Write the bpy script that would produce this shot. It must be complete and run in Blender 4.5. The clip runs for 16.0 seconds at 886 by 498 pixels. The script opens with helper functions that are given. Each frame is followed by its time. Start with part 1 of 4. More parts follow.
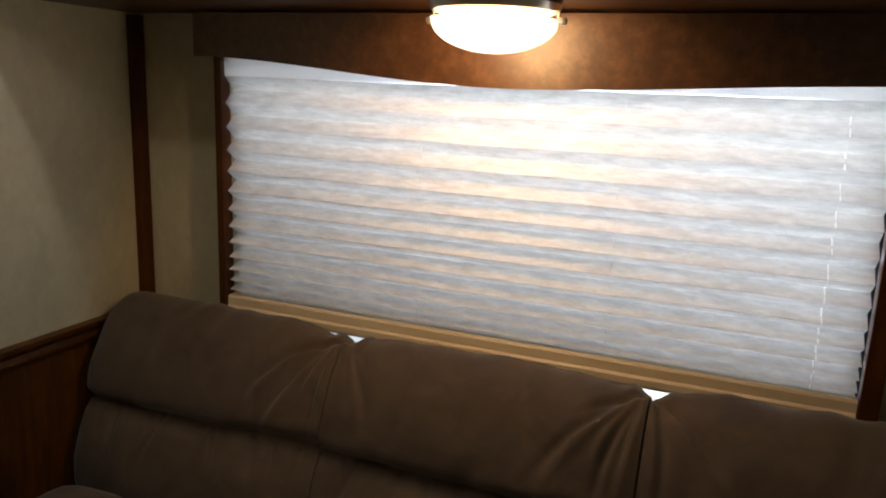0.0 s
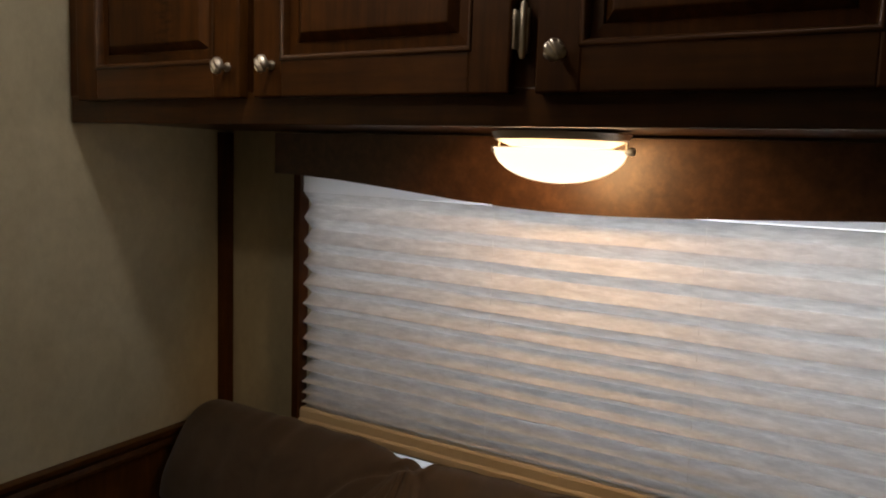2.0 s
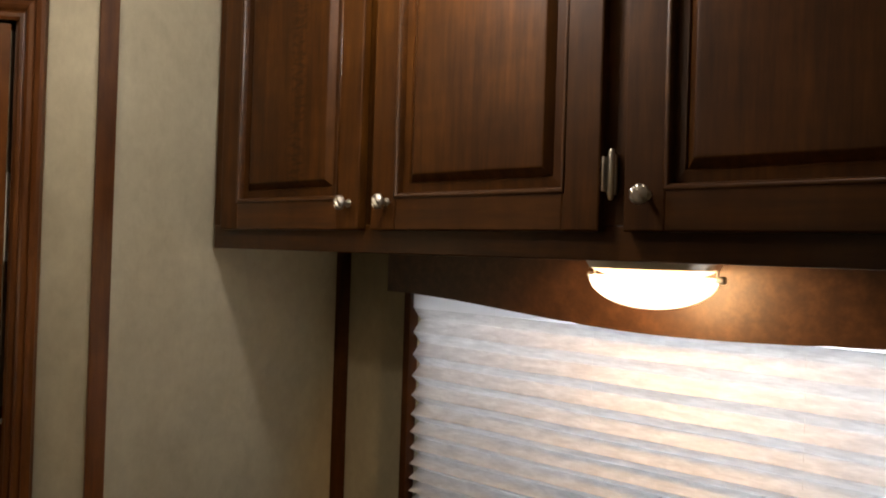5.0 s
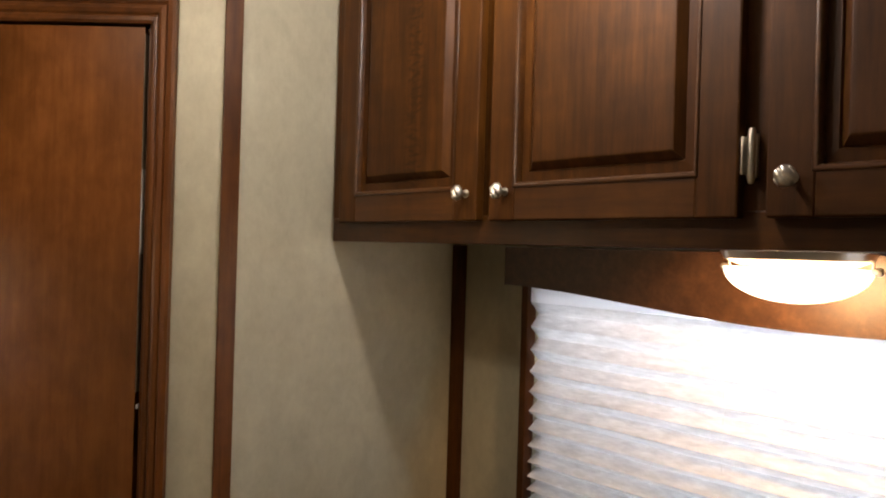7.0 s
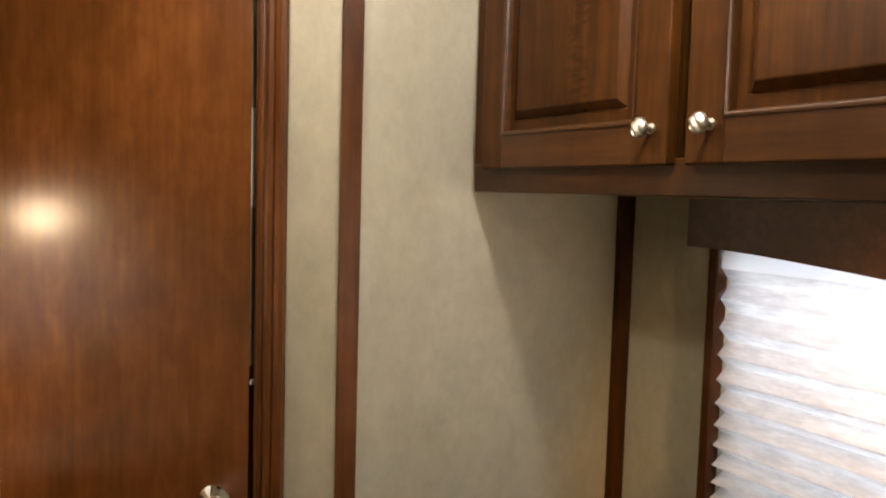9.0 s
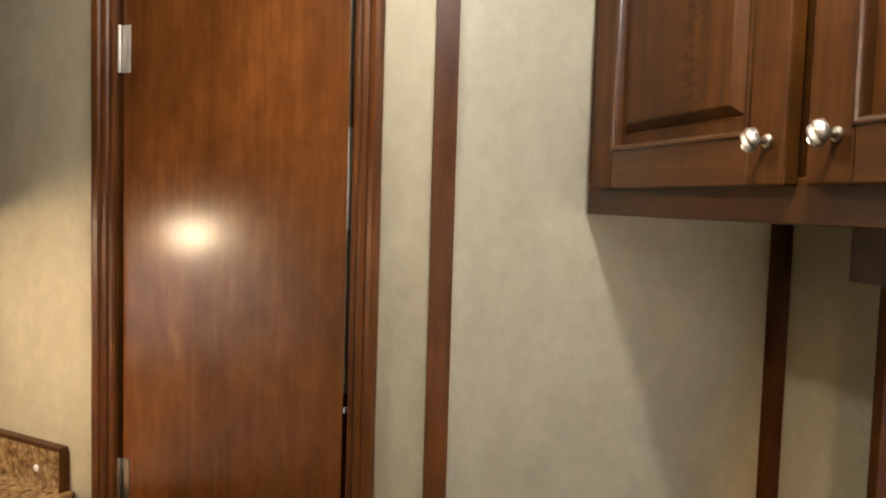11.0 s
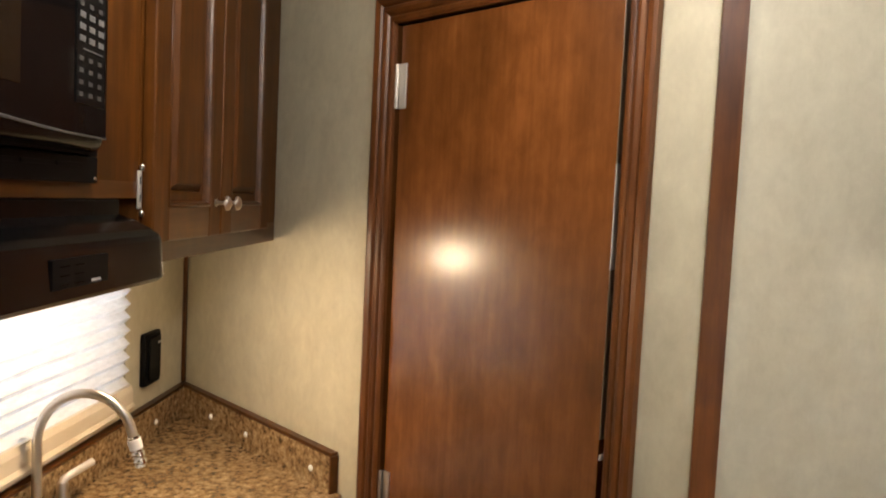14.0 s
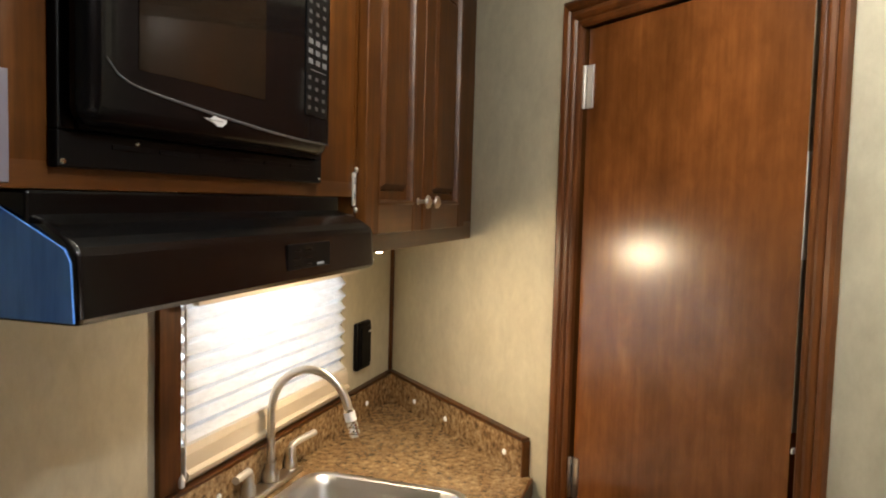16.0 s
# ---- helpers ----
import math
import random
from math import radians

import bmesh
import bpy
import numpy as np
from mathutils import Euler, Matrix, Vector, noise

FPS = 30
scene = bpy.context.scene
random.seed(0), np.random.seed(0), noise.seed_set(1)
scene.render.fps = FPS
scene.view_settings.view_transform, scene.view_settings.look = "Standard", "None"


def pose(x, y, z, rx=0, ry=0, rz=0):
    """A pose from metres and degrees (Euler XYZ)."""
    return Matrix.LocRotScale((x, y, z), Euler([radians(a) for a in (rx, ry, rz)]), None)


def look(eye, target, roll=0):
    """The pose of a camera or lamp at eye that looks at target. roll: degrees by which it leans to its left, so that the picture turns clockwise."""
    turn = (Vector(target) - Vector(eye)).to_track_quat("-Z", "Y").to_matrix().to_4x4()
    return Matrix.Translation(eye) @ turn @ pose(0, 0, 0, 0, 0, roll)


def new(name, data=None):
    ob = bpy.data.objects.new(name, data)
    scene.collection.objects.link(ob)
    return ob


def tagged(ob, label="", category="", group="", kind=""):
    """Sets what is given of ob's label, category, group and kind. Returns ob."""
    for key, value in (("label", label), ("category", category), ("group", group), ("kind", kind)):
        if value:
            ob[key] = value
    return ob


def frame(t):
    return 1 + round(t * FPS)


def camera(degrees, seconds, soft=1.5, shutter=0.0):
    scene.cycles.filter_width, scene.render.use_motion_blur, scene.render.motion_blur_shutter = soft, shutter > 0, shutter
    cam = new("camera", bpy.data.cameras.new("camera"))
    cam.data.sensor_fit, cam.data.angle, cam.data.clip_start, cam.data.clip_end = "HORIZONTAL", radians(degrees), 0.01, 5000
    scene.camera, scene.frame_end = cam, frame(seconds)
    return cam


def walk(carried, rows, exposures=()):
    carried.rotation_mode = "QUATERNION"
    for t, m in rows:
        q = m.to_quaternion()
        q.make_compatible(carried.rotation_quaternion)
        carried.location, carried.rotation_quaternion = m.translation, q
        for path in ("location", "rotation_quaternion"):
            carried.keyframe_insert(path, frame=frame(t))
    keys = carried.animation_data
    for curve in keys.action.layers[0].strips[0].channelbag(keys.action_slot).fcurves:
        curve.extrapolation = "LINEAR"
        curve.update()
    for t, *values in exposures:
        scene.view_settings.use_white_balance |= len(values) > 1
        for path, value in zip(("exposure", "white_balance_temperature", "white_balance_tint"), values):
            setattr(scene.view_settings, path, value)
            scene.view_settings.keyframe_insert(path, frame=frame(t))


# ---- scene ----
cam = camera(61.30, 16.0, soft=2.0)
PATH = [
    (0.0, pose(-0.042, -0.007, 1.382, 77.67, -2.22, -67.61)),
    (0.5, pose(-0.007, -0.017, 1.401, 79.68, -2.52, -67.35)),
    (1.0, pose(0.032, -0.028, 1.426, 80.68, -2.18, -63.44)),
    (1.5, pose(0.039, -0.043, 1.448, 82.05, -2.05, -60.85)),
    (2.0, pose(0.046, -0.045, 1.463, 83.17, -2.02, -59.16)),
    (2.5, pose(0.049, -0.058, 1.480, 84.63, -2.26, -57.46)),
    (3.0, pose(0.035, -0.072, 1.494, 85.94, -2.10, -56.25)),
    (3.5, pose(0.001, -0.097, 1.499, 87.45, -2.24, -55.00)),
    (4.0, pose(-0.021, -0.106, 1.506, 88.63, -2.07, -53.74)),
    (6.5, pose(-0.005, -0.091, 1.510, 91.37, -1.61, -45.03)),
    (7.0, pose(0.000, -0.073, 1.498, 89.96, -1.67, -42.20)),
    (7.5, pose(0.019, -0.028, 1.496, 88.30, -1.48, -38.84)),
    (8.0, pose(0.053, 0.060, 1.496, 87.29, -1.83, -36.50)),
    (8.5, pose(0.100, 0.143, 1.500, 86.21, -1.80, -34.43)),
    (11.0, pose(0.346, 0.198, 1.521, 86.32, -1.69, -16.45)),
    (11.5, pose(0.357, 0.206, 1.547, 86.04, -1.72, -12.62)),
    (12.0, pose(0.329, 0.205, 1.568, 85.94, -1.44, -8.88)),
    (12.5, pose(0.279, 0.227, 1.570, 87.07, -1.63, -6.95)),
    (13.0, pose(0.253, 0.247, 1.575, 87.56, -1.00, -4.98)),
    (13.5, pose(0.281, 0.248, 1.574, 86.95, -1.72, -1.54)),
    (14.0, pose(0.324, 0.234, 1.567, 86.23, -2.69, 2.37)),
    (14.5, pose(0.340, 0.217, 1.560, 85.71, -2.31, 6.89)),
    (15.0, pose(0.341, 0.213, 1.552, 85.75, -1.98, 10.88)),
    (15.5, pose(0.358, 0.168, 1.545, 86.04, -1.76, 14.51)),
    (16.0, pose(0.357, 0.151, 1.548, 86.19, -1.54, 17.45)),
]

EXPOSURES = [
    (0.0, -1.33, 6900, 11.5), (1.0, -1.98, 7300, 15.5), (2.0, -2.18, 7350, 15.5), (3.5, -2.03, 7300, 16),
    (4.2, -1.76, 7250, 16), (6.3, -0.98, 6950, 16), (7.0, -0.78, 6850, 17), (8.0, -0.48, 6800, 17),
    (8.7, -0.33, 6800, 16), (11.0, -0.1, 6450, 13.5), (12.5, -0.1, 6450, 14.5), (14.5, -0.05, 6300, 13), (16.0, 0.0, 6120, 10),
]
walk(cam, PATH, EXPOSURES)

# ---- world and light ----
world = bpy.data.worlds.new("world")
scene.world = world
world.use_nodes = True
wn = world.node_tree.nodes
sky = wn.new("ShaderNodeTexSky")
sky.sky_type, sky.sun_disc = "NISHITA", False
sky.sun_elevation, sky.sun_rotation = radians(40), radians(90)
world.node_tree.links.new(sky.outputs[0], wn["Background"].inputs[0])
wn["Background"].inputs[1].default_value = 0.1


def lamp(name, kind, power, colour, where, size=0.1, aim=None):
    data = bpy.data.lights.new(name, kind)
    data.energy, data.color = power, colour
    if kind == "AREA":
        data.shape, data.size = "DISK", size
    else:
        data.shadow_soft_size = size
    ob = new(name, data)
    ob.matrix_basis = look(where, aim or (where[0], where[1] + 0.0001, where[2] - 1))
    return ob


WARM, SOFT_WARM = (1.0, 0.6, 0.27), (1.0, 0.9, 0.74)
CEIL = 2.14
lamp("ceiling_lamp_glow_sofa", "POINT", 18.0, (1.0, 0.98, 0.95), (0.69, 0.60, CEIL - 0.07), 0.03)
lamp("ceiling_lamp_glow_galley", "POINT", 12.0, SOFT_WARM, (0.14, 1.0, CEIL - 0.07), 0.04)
bulb = lamp("sofa_lamp_bulb", "SPOT", 14.5, WARM, (1.05, 0.382, 1.46), 0.03, (1.55, 0.382, 1.1))
bulb.data.spot_size, bulb.data.spot_blend = radians(150), 0.35
lamp("puck_bulb", "AREA", 2.4, (1.0, 0.74, 0.46), (-0.25, 1.63, 1.411), 0.05)
lamp("puck_bulb_rim", "POINT", 4.6, (1.0, 0.74, 0.45), (-0.25, 1.63, 1.424), 0.03)


# ---- materials ----
def mat(name, base, rough=0.5, metal=0.0, **more):
    m = bpy.data.materials.new(name)
    m.use_nodes = True
    b = m.node_tree.nodes["Principled BSDF"]
    b.inputs["Base Color"].default_value = (*base, 1)
    b.inputs["Roughness"].default_value, b.inputs["Metallic"].default_value = rough, metal
    for key, value in more.items():
        b.inputs[key.replace("_", " ").title().replace("Ior", "IOR")].default_value = value
    return m


def coords(m, scale):
    """Object coordinates stretched by scale."""
    n, l = m.node_tree.nodes, m.node_tree.links
    tc, mp = n.new("ShaderNodeTexCoord"), n.new("ShaderNodeMapping")
    mp.inputs["Scale"].default_value = scale
    l.new(tc.outputs["Object"], mp.inputs["Vector"])
    return mp.outputs[0]


def noise_tex(m, vec, scale, detail=4, rough=0.6, distort=0.0):
    n = m.node_tree.nodes.new("ShaderNodeTexNoise")
    n.inputs["Scale"].default_value, n.inputs["Detail"].default_value = scale, detail
    n.inputs["Roughness"].default_value, n.inputs["Distortion"].default_value = rough, distort
    m.node_tree.links.new(vec, n.inputs["Vector"])
    return n.outputs["Fac"]


def ramp(m, fac, *stops):
    r = m.node_tree.nodes.new("ShaderNodeValToRGB")
    e = r.color_ramp.elements
    while len(e) < len(stops):
        e.new(0.5)
    for el, (p, c) in zip(e, stops):
        el.position, el.color = p, (*c, 1)
    m.node_tree.links.new(fac, r.inputs[0])
    return r.outputs[0]


def mix(m, kind, fac, a, b):
    x = m.node_tree.nodes.new("ShaderNodeMix")
    x.data_type, x.blend_type = "RGBA", kind
    if isinstance(fac, float):
        x.inputs[0].default_value = fac
    else:
        m.node_tree.links.new(fac, x.inputs[0])
    m.node_tree.links.new(a, x.inputs[6])
    m.node_tree.links.new(b, x.inputs[7])
    return x.outputs[2]


def bump(m, height, strength, distance=0.002):
    b = m.node_tree.nodes.new("ShaderNodeBump")
    b.inputs["Strength"].default_value, b.inputs["Distance"].default_value = strength, distance
    m.node_tree.links.new(height, b.inputs["Height"])
    m.node_tree.links.new(b.outputs[0], m.node_tree.nodes["Principled BSDF"].inputs["Normal"])


def feed(m, socket, value):
    m.node_tree.links.new(value, m.node_tree.nodes["Principled BSDF"].inputs[socket])


def wood(name, dark, mid, light, axis, rough=0.42, coat=0.2, figure=0.25):
    """Stained, lacquered wood with its grain along axis."""
    m = mat(name, mid, rough, specular_ior_level=coat)
    s = [1.0, 1.0, 1.0]
    s[axis] = 0.07
    fine = noise_tex(m, coords(m, [60 * v for v in s]), 1.0, 5, 0.65, 0.0)
    s[axis] = 0.2
    broad = noise_tex(m, coords(m, [7 * v for v in s]), 1.0, 3, 0.5, 0.15)
    blotch = noise_tex(m, coords(m, (5, 5, 5)), 1.0, 3)
    c = ramp(m, fine, (0.3, dark), (0.55, mid), (0.8, light))
    shade = ramp(m, broad, (0.3, (0.62, 0.6, 0.58)), (0.75, (1.25, 1.22, 1.2)))
    c = mix(m, "MULTIPLY", 1.0, c, shade)
    s = [6.0, 6.0, 6.0]
    s[axis] = 42.0
    curl = noise_tex(m, coords(m, s), 1.0, 2, 0.4, 0.3)
    c = mix(m, "MULTIPLY", figure, c, ramp(m, curl, (0.35, (0.72, 0.7, 0.68)), (0.65, (1.14, 1.14, 1.14))))
    c = mix(m, "MULTIPLY", 0.85, c, ramp(m, blotch, (0.3, (0.75, 0.72, 0.7)), (0.7, (1.15, 1.15, 1.15))))
    mottle = noise_tex(m, coords(m, (26, 26, 15)), 1.0, 4, 0.6, 0.4)
    c = mix(m, "MULTIPLY", 0.75, c, ramp(m, mottle, (0.32, (0.8, 0.78, 0.76)), (0.68, (1.16, 1.17, 1.18))))
    feed(m, "Base Color", c)
    if rough > 0.28:
        feed(m, "Roughness", ramp(m, blotch, (0.3, (rough,) * 3), (0.7, (rough + 0.1,) * 3)))
    bump(m, fine, 0.12, 0.001)
    return m


CHERRY = ((0.048, 0.016, 0.0022), (0.085, 0.0297, 0.0036), (0.126, 0.047, 0.0066))
WOOD_Z = wood("cherry_stain_upright_grain", *CHERRY, 2)
WOOD_Y = wood("cherry_stain_level_grain", *CHERRY, 1, 0.32, 0.4)
WOOD_BEAD = wood("cherry_stain_polished_edge", *CHERRY, 1, 0.34, 0.5)
DOOR_WOOD = wood("door_veneer", (0.18, 0.061, 0.0138), (0.215, 0.075, 0.0175), (0.252, 0.091, 0.0225), 2, 0.26, 0.85, 0.0)

def laddered(m, y_at, width):
    """Dark cross marks of figured grain in a narrow upright band."""
    n, l = m.node_tree.nodes, m.node_tree.links
    base = n["Principled BSDF"].inputs["Base Color"].links[0].from_socket
    marks = noise_tex(m, coords(m, (14, 40, 130)), 1.0, 3, 0.6, 0.4)
    tc, sep = n.new("ShaderNodeTexCoord"), n.new("ShaderNodeSeparateXYZ")
    l.new(tc.outputs["Object"], sep.inputs[0])
    away, off = n.new("ShaderNodeMath"), n.new("ShaderNodeMath")
    off.operation, away.operation = "SUBTRACT", "ABSOLUTE"
    l.new(sep.outputs["Y"], off.inputs[0])
    off.inputs[1].default_value = y_at
    l.new(off.outputs[0], away.inputs[0])
    band = ramp(m, away.outputs[0], (width * 0.4, (0.9,) * 3), (width, (0.0,) * 3))
    feed(m, "Base Color", mix(m, "MULTIPLY", band, base, ramp(m, marks, (0.38, (0.55, 0.52, 0.5)), (0.56, (1.1, 1.1, 1.1)))))
    return m


FIGURED = laddered(wood("cherry_stain_figured_grain", *CHERRY, 2), 0.6, 0.032)
TRIM_WOOD = wood("trim_stain", (0.075, 0.024, 0.005), (0.135, 0.046, 0.0095), (0.19, 0.07, 0.016), 2, 0.34, 0.4, 0.1)
TRIM_WOOD_Y = wood("trim_stain_level_grain", (0.075, 0.024, 0.005), (0.135, 0.046, 0.0095), (0.19, 0.07, 0.016), 1, 0.34, 0.4)

WALL = mat("vinyl_wallpaper", (0.6, 0.55, 0.44), 0.55)
fibre = noise_tex(WALL, coords(WALL, (150, 150, 40)), 1.0, 4, 0.7)
cloud = noise_tex(WALL, coords(WALL, (9, 9, 6)), 1.0, 4, 0.6, 0.5)
wc = ramp(WALL, cloud, (0.3, (0.475, 0.435, 0.315)), (0.7, (0.57, 0.53, 0.39)))
blot = noise_tex(WALL, coords(WALL, (38, 38, 30)), 1.0, 5, 0.65, 0.3)
wc = mix(WALL, "MULTIPLY", 0.55, wc, ramp(WALL, blot, (0.32, (0.86, 0.85, 0.83)), (0.68, (1.08, 1.08, 1.07))))
feed(WALL, "Base Color", mix(WALL, "MULTIPLY", 0.2, wc, ramp(WALL, fibre, (0.3, (0.86, 0.85, 0.82)), (0.7, (1.06, 1.06, 1.06)))))
bump(WALL, fibre, 0.25, 0.0012)

VALANCE = mat("brown_faux_leather", (0.13, 0.06, 0.032), 0.42)
hide = noise_tex(VALANCE, coords(VALANCE, (34, 34, 34)), 1.0, 6, 0.75, 0.0)
feed(VALANCE, "Base Color", ramp(VALANCE, hide, (0.3, (0.034, 0.014, 0.006)), (0.5, (0.06, 0.026, 0.011)), (0.72, (0.1, 0.046, 0.021))))
bump(VALANCE, noise_tex(VALANCE, coords(VALANCE, (160, 160, 160)), 1.0, 3), 0.3, 0.001)

SUEDE = mat("taupe_microsuede", (0.14, 0.1, 0.078), 0.85, sheen_weight=0.18, sheen_roughness=0.5)
nap = noise_tex(SUEDE, coords(SUEDE, (11, 11, 11)), 1.0, 5, 0.65, 0.6)
feed(SUEDE, "Base Color", ramp(SUEDE, nap, (0.3, (0.038, 0.0235, 0.0135)), (0.7, (0.07, 0.0455, 0.027))))
bump(SUEDE, noise_tex(SUEDE, coords(SUEDE, (300, 300, 300)), 1.0, 2), 0.25, 0.0006)

def pleat_fabric(name, dark, mid, light, through_share):
    """Woven blind cloth with short level streaks; part of the light comes through it."""
    m = mat(name, mid, 0.8)
    streak = noise_tex(m, coords(m, (50, 20, 100)), 1.0, 5, 0.7, 0.2)
    tone = ramp(m, streak, (0.33, dark), (0.5, mid), (0.68, light))
    feed(m, "Base Color", tone)
    n, l = m.node_tree.nodes, m.node_tree.links
    tr, mx = n.new("ShaderNodeBsdfTranslucent"), n.new("ShaderNodeMixShader")
    l.new(tone, tr.inputs[0])
    mx.inputs[0].default_value = through_share
    l.new(n["Principled BSDF"].outputs[0], mx.inputs[1])
    l.new(tr.outputs[0], mx.inputs[2])
    l.new(mx.outputs[0], n["Material Output"].inputs[0])
    return m


BLIND = pleat_fabric("pleated_blind_fabric", (0.64, 0.633, 0.63), (0.76, 0.753, 0.747), (0.9, 0.895, 0.89), 0.37)
BLIND_KITCHEN = pleat_fabric("kitchen_blind_fabric", (0.7, 0.695, 0.69), (0.79, 0.785, 0.78), (0.88, 0.875, 0.87), 0.37)

PLAIN_FABRIC = mat("plain_blind_fabric", (0.9, 0.89, 0.88), 0.8)
pn, pl = PLAIN_FABRIC.node_tree.nodes, PLAIN_FABRIC.node_tree.links
ptr, pmx = pn.new("ShaderNodeBsdfTranslucent"), pn.new("ShaderNodeMixShader")
ptr.inputs[0].default_value = (0.97, 0.96, 0.96, 1)
pmx.inputs[0].default_value = 0.6
pl.new(pn["Principled BSDF"].outputs[0], pmx.inputs[1])
pl.new(ptr.outputs[0], pmx.inputs[2])
pl.new(pmx.outputs[0], pn["Material Output"].inputs[0])

RAIL = mat("beige_blind_rail", (0.57, 0.51, 0.385), 0.5)
feed(RAIL, "Base Color", ramp(RAIL, noise_tex(RAIL, coords(RAIL, (14, 3, 14)), 1.0, 3), (0.3, (0.55, 0.47, 0.34)), (0.7, (0.68, 0.6, 0.46))))

GRANITE = mat("brown_granite_laminate", (0.25, 0.17, 0.09), 0.22, coat_weight=0.4, coat_roughness=0.15)
gv = coords(GRANITE, (1, 1, 1))
chip = GRANITE.node_tree.nodes.new("ShaderNodeTexVoronoi")
chip.inputs["Scale"].default_value = 95
GRANITE.node_tree.links.new(gv, chip.inputs["Vector"])
grain = noise_tex(GRANITE, gv, 72, 6, 0.72, 0.0)
drift = noise_tex(GRANITE, gv, 14, 4, 0.6)
gc = ramp(GRANITE, grain, (0.33, (0.05, 0.03, 0.013)), (0.43, (0.19, 0.115, 0.048)), (0.54, (0.34, 0.23, 0.115)), (0.68, (0.5, 0.39, 0.22)))
gc = mix(GRANITE, "MULTIPLY", 0.3, gc, ramp(GRANITE, chip.outputs["Color"], (0.2, (0.45, 0.42, 0.4)), (0.8, (1.2, 1.15, 1.1))))
gc = mix(GRANITE, "MULTIPLY", 0.6, gc, ramp(GRANITE, drift, (0.3, (0.7, 0.66, 0.62)), (0.7, (1.2, 1.2, 1.2))))
feed(GRANITE, "Base Color", gc)

BLACK = mat("black_enamel", (0.002, 0.002, 0.0022), 0.22, specular_ior_level=0.13)
feed(BLACK, "Roughness", ramp(BLACK, noise_tex(BLACK, coords(BLACK, (9, 9, 9)), 1.0, 4), (0.3, (0.17,) * 3), (0.7, (0.24,) * 3)))
HOOD_BLACK = mat("black_hood_enamel", (0.002, 0.002, 0.0022), 0.2, specular_ior_level=0.42)
feed(HOOD_BLACK, "Roughness", ramp(HOOD_BLACK, noise_tex(HOOD_BLACK, coords(HOOD_BLACK, (9, 9, 9)), 1.0, 4), (0.3, (0.17,) * 3), (0.7, (0.24,) * 3)))
BLACK_MATT = mat("black_plastic", (0.0022, 0.0022, 0.0024), 0.45, specular_ior_level=0.1)
DARK_GLASS = mat("dark_oven_glass", (0.003, 0.003, 0.0032), 0.09, specular_ior_level=0.2)
# Base raised well above the enamel's black to carry the ridge's highlight.
RIDGE = mat("polished_ridge_highlight_grey", (0.06, 0.06, 0.06), 0.2, specular_ior_level=0.9)
SCREEN_GLASS = mat("bronze_screen_glass", (0.022, 0.016, 0.01), 0.07, coat_weight=0.6, coat_roughness=0.04)
BLUE = mat("blue_protective_film", (0.09, 0.24, 0.55), 0.4)
feed(BLUE, "Base Color", ramp(BLUE, noise_tex(BLUE, coords(BLUE, (60, 60, 8)), 1.0, 4), (0.3, (0.045, 0.16, 0.52)), (0.7, (0.09, 0.26, 0.7))))
PALE_LILAC = mat("pale_lilac", (0.13, 0.12, 0.145), 0.45)
STEEL = mat("brushed_steel", (0.6, 0.59, 0.57), 0.28, 1.0)
feed(STEEL, "Roughness", ramp(STEEL, noise_tex(STEEL, coords(STEEL, (8, 90, 8)), 1.0, 4), (0.3, (0.3,) * 3), (0.7, (0.42,) * 3)))
NICKEL = mat("satin_nickel", (0.66, 0.62, 0.55), 0.3, 1.0)
PALE_METAL = mat("pale_satin_metal", (0.72, 0.69, 0.62), 0.5, 0.6)
EDGE_BAND = mat("tan_edge_band", (0.3, 0.24, 0.16), 0.35)
CHROME = mat("chrome", (0.85, 0.85, 0.84), 0.08, 1.0)
CAP = mat("glossy_white_cap", (0.85, 0.85, 0.83), 0.15)
WHITE = mat("white_plastic", (0.8, 0.79, 0.76), 0.4)
KEY_PRINT = mat("grey_key_print", (0.11, 0.11, 0.11), 0.5)
KEY_FAINT = mat("dim_key_print", (0.05, 0.05, 0.05), 0.5)
PRINT = mat("pale_print", (0.45, 0.45, 0.44), 0.5)
CEILING = mat("white_ceiling_vinyl", (0.72, 0.69, 0.62), 0.6)
feed(CEILING, "Base Color", ramp(CEILING, noise_tex(CEILING, coords(CEILING, (12, 12, 12)), 1.0, 4), (0.3, (0.68, 0.65, 0.58)), (0.7, (0.76, 0.73, 0.66))))
FLOOR = mat("brown_vinyl_floor", (0.16, 0.1, 0.06), 0.45)
feed(FLOOR, "Base Color", ramp(FLOOR, noise_tex(FLOOR, coords(FLOOR, (3, 25, 3)), 1.0, 5), (0.3, (0.11, 0.07, 0.04)), (0.7, (0.2, 0.13, 0.08))))
GLASS = mat("window_glass", (0.9, 0.95, 0.95), 0.02, transmission_weight=1.0, ior=1.45)
FRAME_METAL = mat("dark_window_frame", (0.03, 0.03, 0.032), 0.45)


def glow(name, colour, strength):
    m = bpy.data.materials.new(name)
    m.use_nodes = True
    b = m.node_tree.nodes["Principled BSDF"]
    b.inputs["Base Color"].default_value = (*colour, 1)
    b.inputs["Emission Color"].default_value = (*colour, 1)
    b.inputs["Emission Strength"].default_value = strength
    return m


BOWL = glow("lit_alabaster_glass", (1.0, 0.83, 0.6), 8.0)
PUCK = glow("lit_puck_lens", (1.0, 0.85, 0.62), 25.0)
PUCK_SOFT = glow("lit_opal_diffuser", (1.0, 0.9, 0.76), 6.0)


